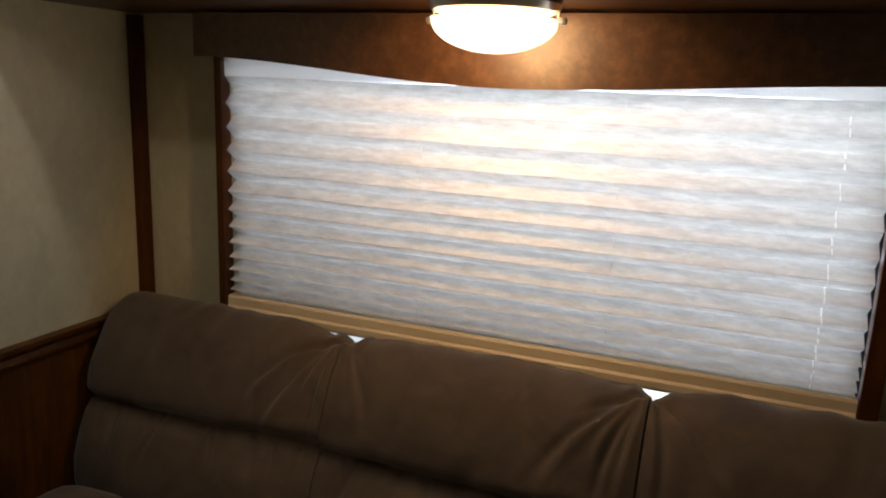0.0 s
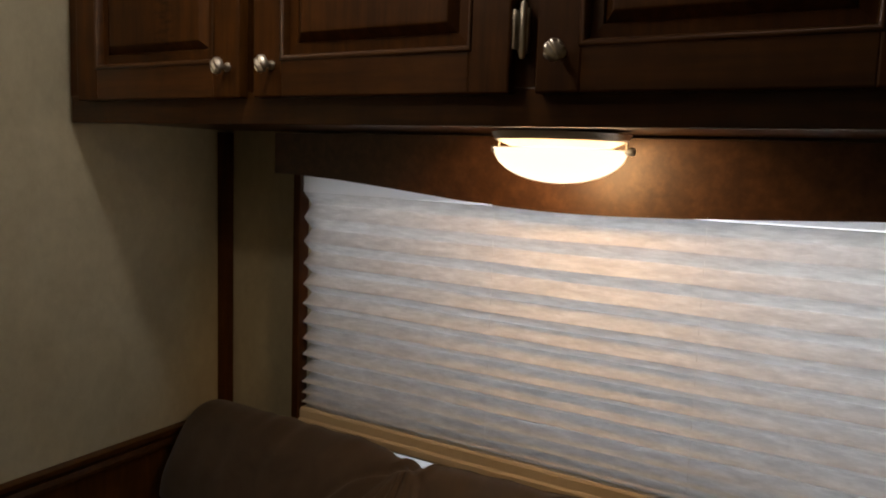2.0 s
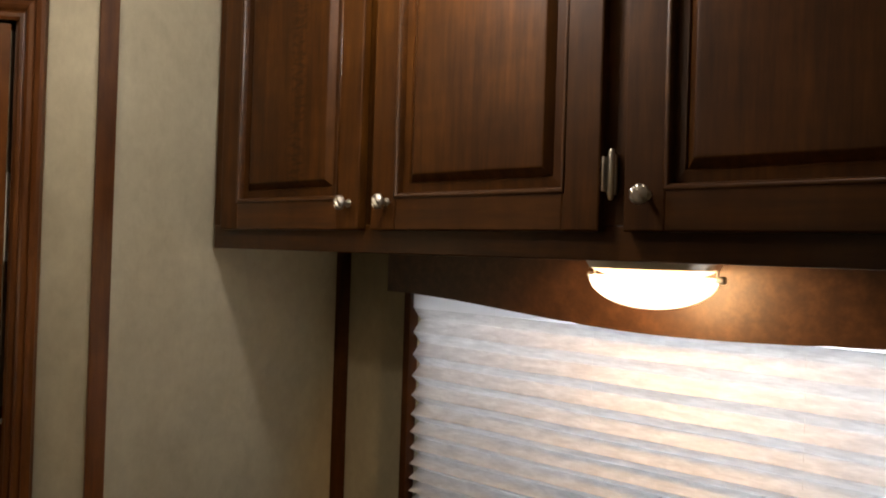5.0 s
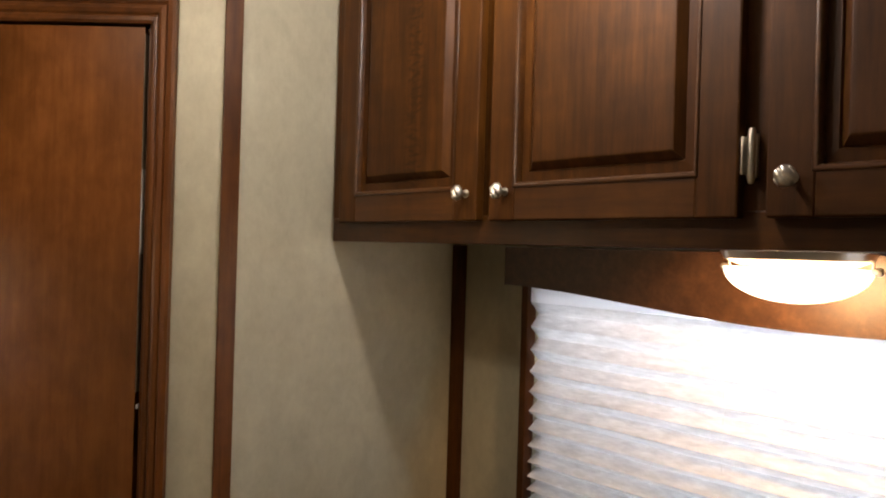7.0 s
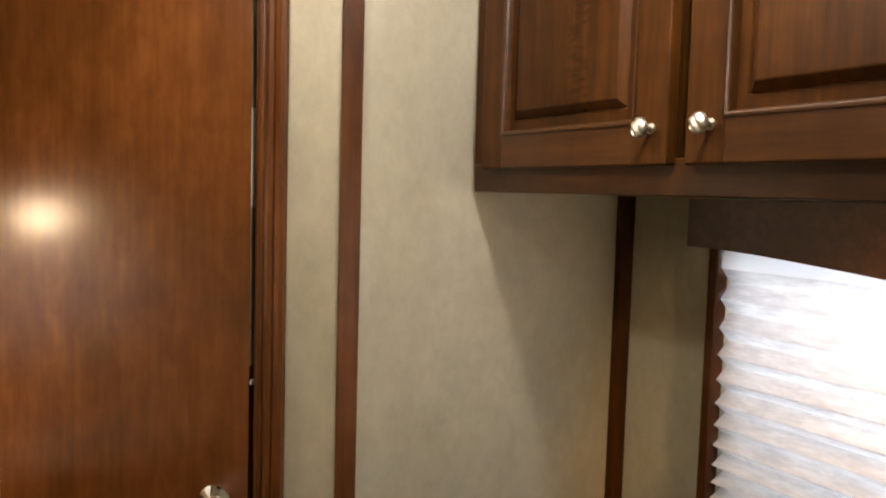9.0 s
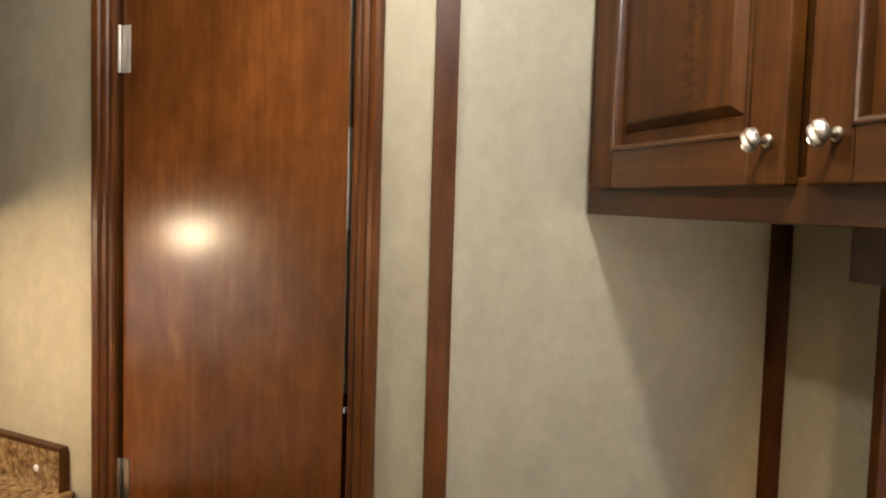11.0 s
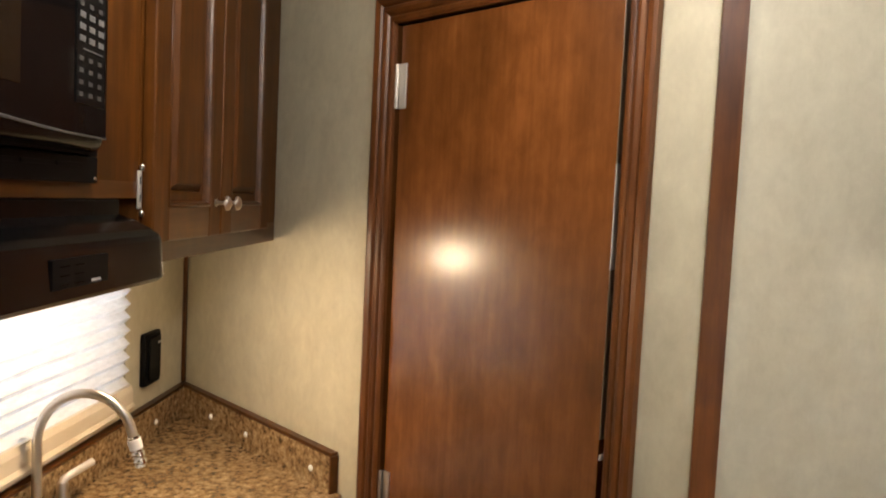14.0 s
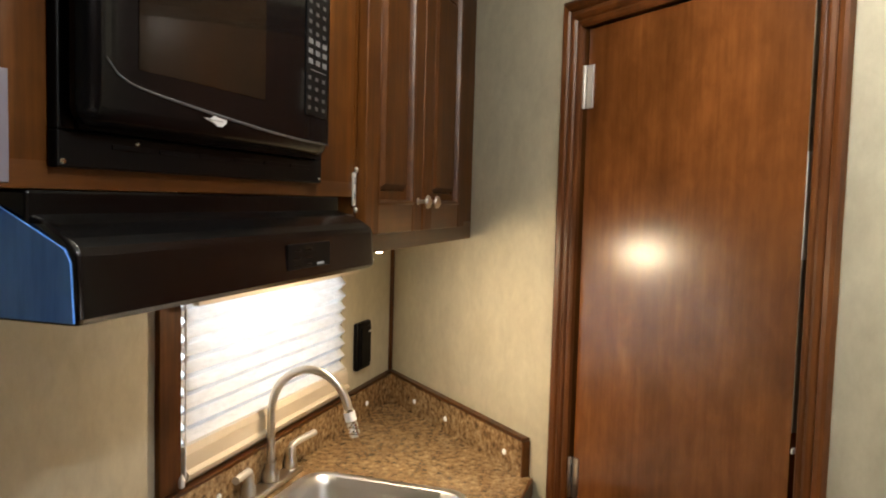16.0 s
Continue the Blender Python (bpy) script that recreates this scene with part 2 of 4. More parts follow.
def outdoors(name, colour, strength, near=1.0, far=1.0):
    """Bright sky above, dimmer ground below; near and far scale it at the two ends along y."""
    m = glow(name, colour, strength)
    tc, sep = m.node_tree.nodes.new("ShaderNodeTexCoord"), m.node_tree.nodes.new("ShaderNodeSeparateXYZ")
    m.node_tree.links.new(tc.outputs["Generated"], sep.inputs[0])
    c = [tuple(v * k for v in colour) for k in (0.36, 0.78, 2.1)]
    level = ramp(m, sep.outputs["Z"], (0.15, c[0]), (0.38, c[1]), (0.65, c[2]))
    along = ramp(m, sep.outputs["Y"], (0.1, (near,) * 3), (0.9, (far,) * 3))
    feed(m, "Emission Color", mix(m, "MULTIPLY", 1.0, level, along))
    return m


# Falloff along y is added so that the blind dims towards its far end.
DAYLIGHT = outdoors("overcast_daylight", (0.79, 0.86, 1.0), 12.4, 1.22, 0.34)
DAYLIGHT_KITCHEN = outdoors("bright_daylight", (0.85, 0.9, 1.0), 4.6)


# ---- building helpers ----
BASE = {}


def root_of(ob):
    while ob.parent:
        ob = ob.parent
    return ob


def thing(name, base, label, category, group="", kind=""):
    ob = new(name)
    ob.empty_display_size = 0.05
    ob.location = base
    BASE[ob.name] = Vector(base)
    return tagged(ob, label, category, group, kind)


def to_mesh(name, bm, material, off=None, smooth=None):
    if off is not None:
        bmesh.ops.translate(bm, vec=-off, verts=bm.verts)
    bmesh.ops.recalc_face_normals(bm, faces=bm.faces)
    me = bpy.data.meshes.new(name)
    bm.to_mesh(me)
    bm.free()
    for m in material if isinstance(material, (list, tuple)) else (material,):
        me.materials.append(m)
    if smooth and smooth > 35:
        me.shade_smooth()
        me.set_sharp_from_angle(angle=radians(smooth))
        for p in me.polygons:
            if p.area > 0.004:
                p.use_smooth = False
    return me


def part(name, bm, material, parent, label="", smooth=None):
    root = root_of(parent)
    ob = new(name, to_mesh(name, bm, material, BASE[root.name], smooth))
    ob.parent = parent
    return tagged(ob, label)


def solo(name, bm, material, label, category, kind="", smooth=None):
    ob = new(name, to_mesh(name, bm, material, None, smooth))
    return tagged(ob, label, category, kind=kind)


def box(lo, hi, bevel=0.0, bm=None, m=None, segments=2):
    out = bmesh.new()
    bmesh.ops.create_cube(out, size=1)
    lo, hi = Vector(lo), Vector(hi)
    for v in out.verts:
        v.co = Vector(((lo[i] + hi[i]) / 2 + v.co[i] * (hi[i] - lo[i]) for i in range(3)))
    if bevel:
        bmesh.ops.bevel(out, geom=out.edges[:], offset=bevel, segments=segments, profile=0.5, affect="EDGES")
    if m is not None:
        out.transform(m)
    if bm is None:
        return out
    join(bm, out)
    return bm


def join(bm, other):
    me = bpy.data.meshes.new("tmp")
    other.to_mesh(me)
    other.free()
    bm.from_mesh(me)
    bpy.data.meshes.remove(me)


def prism(points, axis, a, b, bevel=0.0, m=None):
    """A flat outline (two coordinates, the axis left out) drawn from a to b along axis."""
    bm = bmesh.new()

    def put(p, q):
        c = list(p)
        c.insert(axis, q)
        return bm.verts.new(c)
    r0, r1 = [put(p, a) for p in points], [put(p, b) for p in points]
    bm.faces.new(r0)
    bm.faces.new(r1[::-1])
    for i in range(len(points)):
        j = (i + 1) % len(points)
        bm.faces.new((r0[i], r0[j], r1[j], r1[i]))
    bmesh.ops.recalc_face_normals(bm, faces=bm.faces)
    if bevel:
        bmesh.ops.bevel(bm, geom=bm.edges[:], offset=bevel, segments=2, profile=0.5, affect="EDGES")
    if m is not None:
        bm.transform(m)
    return bm


def lathe(profile, m, steps=24):
    """Radius and height pairs turned round local z, then placed by m."""
    bm = bmesh.new()
    rings = []
    for r, z in profile:
        rings.append([bm.verts.new((r * math.cos(2 * math.pi * k / steps), r * math.sin(2 * math.pi * k / steps), z)) for k in range(steps)])
    for p, q in zip(rings, rings[1:]):
        for k in range(steps):
            bm.faces.new((p[k], p[(k + 1) % steps], q[(k + 1) % steps], q[k]))
    bm.faces.new(rings[0][::-1])
    bm.faces.new(rings[-1])
    bm.transform(m)
    return bm


def tube(points, radius, steps=12):
    """A round tube along points; radius is a number or one for each point."""
    bm = bmesh.new()
    pts = [Vector(p) for p in points]
    rs = radius if isinstance(radius, list) else [radius] * len(pts)
    rings, ref = [], None
    for i, p in enumerate(pts):
        d = (pts[min(i + 1, len(pts) - 1)] - pts[max(i - 1, 0)]).normalized()
        if ref is None:
            ref = d.orthogonal().normalized()
        ref = (ref - d * ref.dot(d)).normalized()
        side = d.cross(ref)
        rings.append([bm.verts.new(p + rs[i] * (math.cos(2 * math.pi * k / steps) * ref + math.sin(2 * math.pi * k / steps) * side)) for k in range(steps)])
    for p, q in zip(rings, rings[1:]):
        for k in range(steps):
            bm.faces.new((p[k], p[(k + 1) % steps], q[(k + 1) % steps], q[k]))
    bm.faces.new(rings[0][::-1])
    bm.faces.new(rings[-1])
    return bm


def rings(w, h, steps, m):
    """Nested rectangles (inset, out) from the rim of a w by h board, filled in the middle."""
    bm = bmesh.new()
    loops = []
    for inset, out in steps:
        loops.append([bm.verts.new(p) for p in ((inset, out, inset), (w - inset, out, inset), (w - inset, out, h - inset), (inset, out, h - inset))])
    for p, q in zip(loops, loops[1:]):
        for k in range(4):
            bm.faces.new((p[k], p[(k + 1) % 4], q[(k + 1) % 4], q[k]))
    bm.faces.new(loops[-1])
    bm.transform(m)
    return bm


def rings_open(w, h, steps, m):
    """The same nested rectangles, left open in the middle."""
    bm = rings(w, h, steps, m)
    bm.faces.ensure_lookup_table()
    bmesh.ops.delete(bm, geom=[bm.faces[-1]], context="FACES")
    return bm


def panel_door(cabinet, m, w, h, knob_at, hinge_side=None, stile=0.058, hinge_z=None, panel_wood=None):
    """A raised-panel door under its cabinet. Local x runs across it, y out of it, z up."""
    door = part("door", box((0.003, -0.02, 0.003), (w - 0.003, -0.0165, h - 0.003), 0, None, m), WOOD_Z, cabinet)
    for x in (0, w - stile):
        part("stile", box((x, -0.02, 0), (x + stile, 0, h), 0.003, None, m), WOOD_Z, door, smooth=35)
    for z in (0, h - stile):
        part("rail", box((stile - 0.002, -0.019, z), (w - stile + 0.002, -0.0006, z + stile), 0.003, None, m), WOOD_Y, door, smooth=35)
    pm = m @ Matrix.Translation((stile - 0.002, 0, stile - 0.002))
    pw, ph = w - 2 * stile + 0.004, h - 2 * stile + 0.004
    part("panel", rings(pw, ph, [(0, -0.016), (0, -0.008), (0.003, -0.0125), (0.022, -0.0105), (0.024, -0.014), (0.035, -0.003), (0.037, -0.0022), (0.041, -0.002)], pm), panel_wood or WOOD_Z, door, smooth=25)
    b = 0.003
    part("moulding", rings_open(pw + 2 * b, ph + 2 * b, [(0, -0.004), (0.0005, 0.0005), (0.002, 0.0016), (0.004, 0.0018), (0.0058, 0.0008), (0.0075, -0.002), (0.009, -0.006), (0.0098, -0.0125)], pm @ Matrix.Translation((-b, 0, -b))), WOOD_BEAD, door, "polished moulded inner edge", smooth=60)
    kx, kz = knob_at
    km = m @ Matrix.Translation((kx, 0, kz)) @ Matrix.Rotation(radians(-90), 4, "X")
    bm = lathe([(0.009, 0), (0.009, 0.002), (0.005, 0.004), (0.0045, 0.016), (0.008, 0.019), (0.0145, 0.0215), (0.0168, 0.025), (0.0158, 0.0282), (0.0135, 0.0298), (0.011, 0.0308), (0.008, 0.0315), (0.005, 0.032), (0.0015, 0.0322)], Matrix.Identity(4), 32)
    for v in bm.verts:
        if v.co.z > 0.024:
            v.co.z -= 0.0042 * (0.5 + 0.5 * math.cos((v.co.x * 0.8 - v.co.y * 0.6) * 2 * math.pi / 0.0125)) ** 2
    bm.transform(km @ Matrix.Diagonal((0.8, 0.8, 0.9, 1)))
    part("knob", bm, NICKEL, door, "satin nickel knob with slanting flutes", smooth=50)
    if hinge_side is not None:
        hx = w if hinge_side else 0
        s = 1 if hinge_side else -1
        hz = hinge_z or 0.06
        if not hinge_side:
            plate = part("hinge", box((-0.0135, -0.0202, hz - 0.004), (-0.0035, -0.0165, hz + 0.052), 0.001, None, m), PALE_METAL, door, "nickel hinge plate", smooth=40)
            for z in (hz + 0.006, hz + 0.032):
                part("slot", box((-0.0108, -0.0168, z), (-0.0075, -0.0161, z + 0.011), 0.0, None, m), FRAME_METAL, plate)
            for z in (hz - 0.012, hz + 0.056):
                part("pin", lathe([(0.002, -0.004), (0.0036, -0.001), (0.0036, 0.003), (0.0015, 0.006)], m @ Matrix.Translation((-0.0045, -0.0165, z)), 12), NICKEL, plate, smooth=40)
            return door
        bm = bmesh.new()
        box((hx + s * 0.004, -0.019, hz), (hx + s * 0.018, -0.012, hz + 0.055), 0.0015, bm)
        box((hx + s * 0.003, -0.016, hz + 0.004), (hx + s * 0.006, 0.001, hz + 0.051), 0.001, bm)
        join(bm, lathe([(0.003, -0.008), (0.0045, -0.004), (0.0045, 0.064), (0.003, 0.068)], Matrix.Translation((hx + s * 0.013, -0.008, hz)) @ Matrix.Diagonal((1, 1, 0.9, 1)), 12))
        bm.transform(m)
        part("hinge", bm, NICKEL, door, "nickel hinge", smooth=40)
    return door


# faces of the plan
SW, EW, KW = 1.29, 1.285, -0.518
DB = Vector((0.156, 1.764, 0))
DD = Vector((-0.722, 0.692, 0)).normalized()
DN = Vector((-DD.y, DD.x, 0))
MD = Matrix(((DD.x, DN.x, 0, DB.x), (DD.y, DN.y, 0, DB.y), (0, 0, 1, 0), (0, 0, 0, 1)))
S_CORNER = (EW - DB.y) / DD.y
S_KITCHEN = (KW - DB.x) / DD.x
FACE_SOFA = Matrix(((0, -1, 0, 0.889), (-1, 0, 0, 0), (0, 0, 1, 0), (0, 0, 0, 1)))
FACE_KITCHEN = Matrix(((0, 1, 0, -0.168), (1, 0, 0, 0), (0, 0, 1, 0), (0, 0, 0, 1)))
BACK = -1.5

# ---- structure ----
solo("floor", box((KW - 0.1, BACK - 0.1, -0.08), (SW + 0.1, 2.7, 0)), FLOOR, "brown wood-look vinyl floor", "floor", "structure")
solo("ceiling", box((KW - 0.1, BACK - 0.1, CEIL), (SW + 0.1, 2.7, CEIL + 0.06)), CEILING, "off-white vinyl ceiling", "ceiling", "structure")


def pierced(x0, x1, a, b, y0, y1, z0, z1):
    """A wall along y between the planes x0 and x1, with one opening."""
    bm = bmesh.new()
    loops = []
    for x in (x0, x1):
        outer = [bm.verts.new((x, *p)) for p in ((a, 0), (b, 0), (b, CEIL), (a, CEIL))]
        inner = [bm.verts.new((x, *p)) for p in ((y0, z0), (y1, z0), (y1, z1), (y0, z1))]
        loops.append((outer, inner))
    (o0, i0), (o1, i1) = loops
    for k in range(4):
        j = (k + 1) % 4
        for p, q in ((o0, i0), (o1, i1), (o0, o1), (i0, i1)):
            bm.faces.new((p[k], p[j], q[j], q[k]))
    return bm



SWY0, SWY1, SWZ0, SWZ1 = -0.232, 1.03, 0.80, 1.44
solo("wall_sofa", pierced(SW, SW + 0.05, BACK, EW + 0.05, SWY0, SWY1, SWZ0, SWZ1), WALL, "beige textured vinyl wall behind the sofa", "wall", "structure")
KWY0, KWY1, KWZ0, KWZ1 = 1.325, 2.03, 1.02, 1.40
solo("wall_kitchen", pierced(KW - 0.05, KW, BACK, 2.5, KWY0, KWY1, KWZ0, KWZ1), WALL, "beige textured vinyl wall behind the sink", "wall", "structure")
solo("wall_end", box((DB.x + DD.x * S_CORNER, EW, 0), (SW, EW + 0.05, CEIL)), WALL, "beige textured vinyl end wall", "wall", "structure")
se = S_KITCHEN + 0.05
bm = prism(((S_CORNER, 0), (-0.555, 0), (-0.555, 1.932), (0.018, 1.932), (0.018, 0), (se, 0), (se, CEIL), (S_CORNER, CEIL)), 1, -0.05, 0, 0, MD)
solo("wall_angled", bm, WALL, "angled beige vinyl partition wall with a doorway", "wall", "structure")
solo("wall_back", box((KW - 0.05, BACK - 0.05, 0), (SW + 0.05, BACK, CEIL)), WALL, "plain beige vinyl wall", "wall", "structure")
solo("corner_trim", box((0.648, EW - 0.006, 0), (0.684, EW + 0.001, CEIL), 0.0008), TRIM_WOOD, "brown wood corner strip on the wall", "trim", "structure")
solo("corner_post", prism(((SW - 0.001, EW - 0.001), (SW - 0.026, EW - 0.001), (SW - 0.022, EW - 0.012), (SW - 0.012, EW - 0.022), (SW - 0.001, EW - 0.026)), 2, 0.3, 1.507), WOOD_Z, "dark brown wood corner moulding", "trim", "structure", 50)
solo("kitchen_corner_trim", box((0.0, 0.0, 0.992), (0.012, 0.012, 1.46), 0.003, None, Matrix.Translation((KW - 0.001, DB.y + DD.y * S_KITCHEN - 0.022, 0))), WOOD_Z, "thin brown wood corner moulding", "trim", "structure", 35)
solo("wall_batten", box((-0.555, 0.0, 1.977), (-0.516, 0.005, CEIL), 0.0015, None, MD), TRIM_WOOD, "brown wood batten above the door", "trim", "structure", 35)

# wainscot on the end wall
wains = thing("wainscot", (1.0, EW, 0), "dark brown wood wainscot with a cap rail", "wainscot", kind="structure")
part("wainscot_panel", box((0.69, EW - 0.006, 0.05), (SW - 0.001, EW - 0.0005, 0.815)), WOOD_Z, wains)
part("cap_rail", prism(((EW - 0.0005, 0.812), (EW - 0.0125, 0.812), (EW - 0.014, 0.82), (EW - 0.011, 0.83), (EW - 0.018, 0.842), (EW - 0.018, 0.85), (EW - 0.0005, 0.853)), 0, 0.69, SW - 0.001), WOOD_Y, wains, smooth=30)

# windows
def window(name, x_in, x_out, y0, y1, z0, z1, glow_mat, far):
    w = thing(name, ((x_in + x_out) / 2, (y0 + y1) / 2, z0), "dark framed caravan window", "window", kind="structure")
    xm = (x_in + x_out) / 2
    bm = bmesh.new()
    t = 0.02
    for a, b, c, d in ((y0, y1, z0, z0 + t), (y0, y1, z1 - t, z1), (y0, y0 + t, z0 + t, z1 - t), (y1 - t, y1, z0 + t, z1 - t)):
        box((xm - 0.012, a, c), (xm + 0.012, b, d), 0.002, bm)
    part("window_frame", bm, FRAME_METAL, w, smooth=35)
    pane = part("pane", box((xm - 0.002, y0 + t, z0 + t), (xm + 0.002, y1 - t, z1 - t)), GLASS, w)
    pane.visible_shadow = False
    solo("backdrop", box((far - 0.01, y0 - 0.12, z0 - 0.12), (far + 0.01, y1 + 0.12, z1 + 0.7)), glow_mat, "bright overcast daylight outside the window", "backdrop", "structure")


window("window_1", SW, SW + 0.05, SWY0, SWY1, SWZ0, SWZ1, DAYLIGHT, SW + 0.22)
window("window_2", KW, KW - 0.05, KWY0, KWY1, KWZ0, KWZ1, DAYLIGHT_KITCHEN, KW - 0.2)


# ---- pleated blinds ----
def pleated(x_front, sign, y0, y1, tips, depth_len, sag, threads=()):
    """Folded fabric: tips are the heights of the folds towards the room; sign points into the room."""
    bm = bmesh.new()
    zs = []
    for k, z in enumerate(tips):
        zs.append((z, 0.0))
        if k + 1 < len(tips):
            half = (z - tips[k + 1]) / 2
            zs.append((z - half, math.sqrt(max(depth_len ** 2 - half ** 2, 0.00004))))
    ys = sorted([y0 + (y1 - y0) * k / 40 for k in range(41)] + [t + w for t in threads for w in (-0.00028, 0.00028)])
    holes = [ys.index(t - 0.00028) for t in threads]
    cols = len(ys) - 1
    grid = []
    for r, (z, d) in enumerate(zs):
        row = []
        for y in ys:
            u = (y - y0) / (y1 - y0)
            wob = noise.noise(Vector((y * 5, z * 9, 3))) * 0.0022 + sag * math.sin(math.pi * u) * 0.004
            row.append(bm.verts.new((x_front - sign * d + noise.noise(Vector((y * 6, z * 20, 7))) * 0.0012, y, z - wob)))
        grid.append(row)
    for r, (p, q) in enumerate(zip(grid, grid[1:])):
        for c in range(cols):
            if r % 2 and c in holes:
                continue  # slot that the lift cord runs through
            bm.faces.new((p[c], p[c + 1], q[c + 1], q[c]))
    return bm


blind = thing("pleated_blind", (1.275, 0.4, 0.866), "white pleated window blind lowered above the sofa", "blind")
TIPS = (1.384, 1.33, 1.278, 1.23, 1.186, 1.143, 1.102, 1.065, 1.029, 0.996, 0.967, 0.943, 0.922, 0.908)
part("pleated_fabric", pleated(1.268, -1, -0.213, 1.026, TIPS, 0.0365, 0.3, (-0.146,)), BLIND, blind)
part("head_band", box((1.2675, -0.214, 1.3842), (1.2688, 1.027, 1.45)), PLAIN_FABRIC, blind, "plain white fabric band")
part("headrail", box((1.262, -0.215, 1.45), (1.288, 1.028, 1.47), 0.003), WHITE, blind, smooth=35)
bm = prism(((1.286, 0.866), (1.262, 0.866), (1.258, 0.872), (1.258, 0.884), (1.264, 0.888), (1.264, 0.905), (1.268, 0.91), (1.286, 0.91)), 1, -0.215, 1.028)
part("bottom_rail", bm, RAIL, blind, "beige moulded bottom rail", smooth=30)
for y in (0.578, 0.199, -0.146):
    bm = tube([(1.281, y, 1.45), (1.281, y, 1.18), (1.281, y, 0.9)], 0.0005, 6)
    part("cord", bm, WHITE, blind, "thin white lift cord threaded through the folds")

kblind = thing("pleated_blind", (KW + 0.02, 1.68, 1.01), "white pleated window blind behind the sink", "blind")
ktips = [1.41 - 0.0335 * k for k in range(11)]
part("pleated_fabric", pleated(KW + 0.012, 1, 1.322, 2.03, ktips, 0.024, 0.2), BLIND_KITCHEN, kblind)
part("bottom_rail", prism(((KW - 0.006, 1.008), (KW + 0.02, 1.008), (KW + 0.024, 1.018), (KW + 0.017, 1.026), (KW + 0.017, 1.055), (KW + 0.012, 1.07), (KW - 0.006, 1.07)), 1, 1.32, 2.04), RAIL, kblind, "beige moulded bottom rail", smooth=30)
part("cord", tube([(KW + 0.016, 1.3185, 1.4 - 0.015 * k) for k in range(27)], [0.0012 + 0.0014 * (k % 2) for k in range(27)], 8), WHITE, kblind)

part("cord_tassel", lathe([(0.003, 0.0), (0.006, 0.003), (0.0062, 0.015), (0.003, 0.024), (0.0015, 0.028)], Matrix.Translation((KW + 0.022, 1.3, 1.0)), 12), WHITE, kblind, "small white cord weight", smooth=50)

# box valance round the sofa window
val = thing("window_valance", (1.22, 0.4, 1.38), "brown faux leather window valance with curved lower edge", "valance")
VX = 1.218
out = []
for k in range(41):
    y = 1.064 - (1.064 + 0.27) * k / 40
    a = abs(y - 0.4) / 0.664
    rise = 0.041 if y > 0.4 else 0.025
    out.append((y, 1.381 + rise * (3 * min(a, 1) ** 2 - 2 * min(a, 1) ** 3)))
outline = [(1.064, 1.506)] + out + [(-0.27, 1.506)]
part("front_board", prism(outline, 0, VX, VX + 0.016, 0.0), VALANCE, val)
for y in (1.05, -0.27):
    part("side_board", box((VX + 0.016, y, 1.424), (SW - 0.0005, y + 0.014, 1.506), 0.001), VALANCE, val)
for y, w in ((1.030, 0.018), (-0.247, 0.03)):
    leg = part("side_leg", box((SW - 0.032, y, 0.85), (SW - 0.0005, y + w, 1.424), 0.002), WOOD_Z, val, "narrow dark wood side strip", smooth=35)

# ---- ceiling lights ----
# Fixtures out of view, added at the lamps that the cabinet's shadow edges imply.
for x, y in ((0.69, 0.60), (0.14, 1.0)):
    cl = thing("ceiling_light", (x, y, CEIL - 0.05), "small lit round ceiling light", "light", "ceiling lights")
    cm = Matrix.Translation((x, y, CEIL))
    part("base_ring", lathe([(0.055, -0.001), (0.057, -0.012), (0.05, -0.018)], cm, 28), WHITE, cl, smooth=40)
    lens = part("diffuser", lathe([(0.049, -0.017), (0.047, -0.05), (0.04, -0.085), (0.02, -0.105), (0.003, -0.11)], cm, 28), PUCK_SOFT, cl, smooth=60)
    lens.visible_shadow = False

# ---- sofa lamp under the cabinet ----
sl = thing("cabinet_lamp", (1.10, 0.382, 1.435), "lit frosted glass bowl lamp under the cabinet", "lamp")
lm = Matrix.Translation((1.10, 0.382, 0))
part("base_plate", lathe([(0.075, 1.487), (0.098, 1.496), (0.104, 1.507)], lm, 40), NICKEL, sl, "bronze metal base plate", smooth=40)
prof = [(0.004, 1.4335)]
for k in range(1, 13):
    a = k / 12 * math.pi / 2
    prof.append((0.098 * math.sin(a), 1.482 - 0.0485 * math.cos(a)))
prof += [(0.100, 1.484), (0.094, 1.484)]
for k in range(11, 0, -1):
    a = k / 12 * math.pi / 2
    prof.append((0.093 * math.sin(a), 1.484 - 0.0465 * math.cos(a)))
shade = part("glass_bowl", lathe(prof, lm, 40), BOWL, sl, "glowing frosted glass bowl", smooth=60)
shade.visible_shadow = False
for s in (1, -1):
    fm = Matrix.Translation((1.10, 0.382 + s * 0.103, 1.483)) @ Matrix.Rotation(radians(-90 * s), 4, "X")
    bm = lathe([(0.004, -0.004), (0.005, 0.002), (0.0065, 0.006), (0.005, 0.01), (0.001, 0.012)], fm, 12)
    join(bm, tube([(1.10, 0.382 + s * 0.1015, 1.48), (1.10, 0.382 + s * 0.1015, 1.498)], 0.0022, 8))
    part("finial", bm, PALE_METAL, sl, smooth=40)

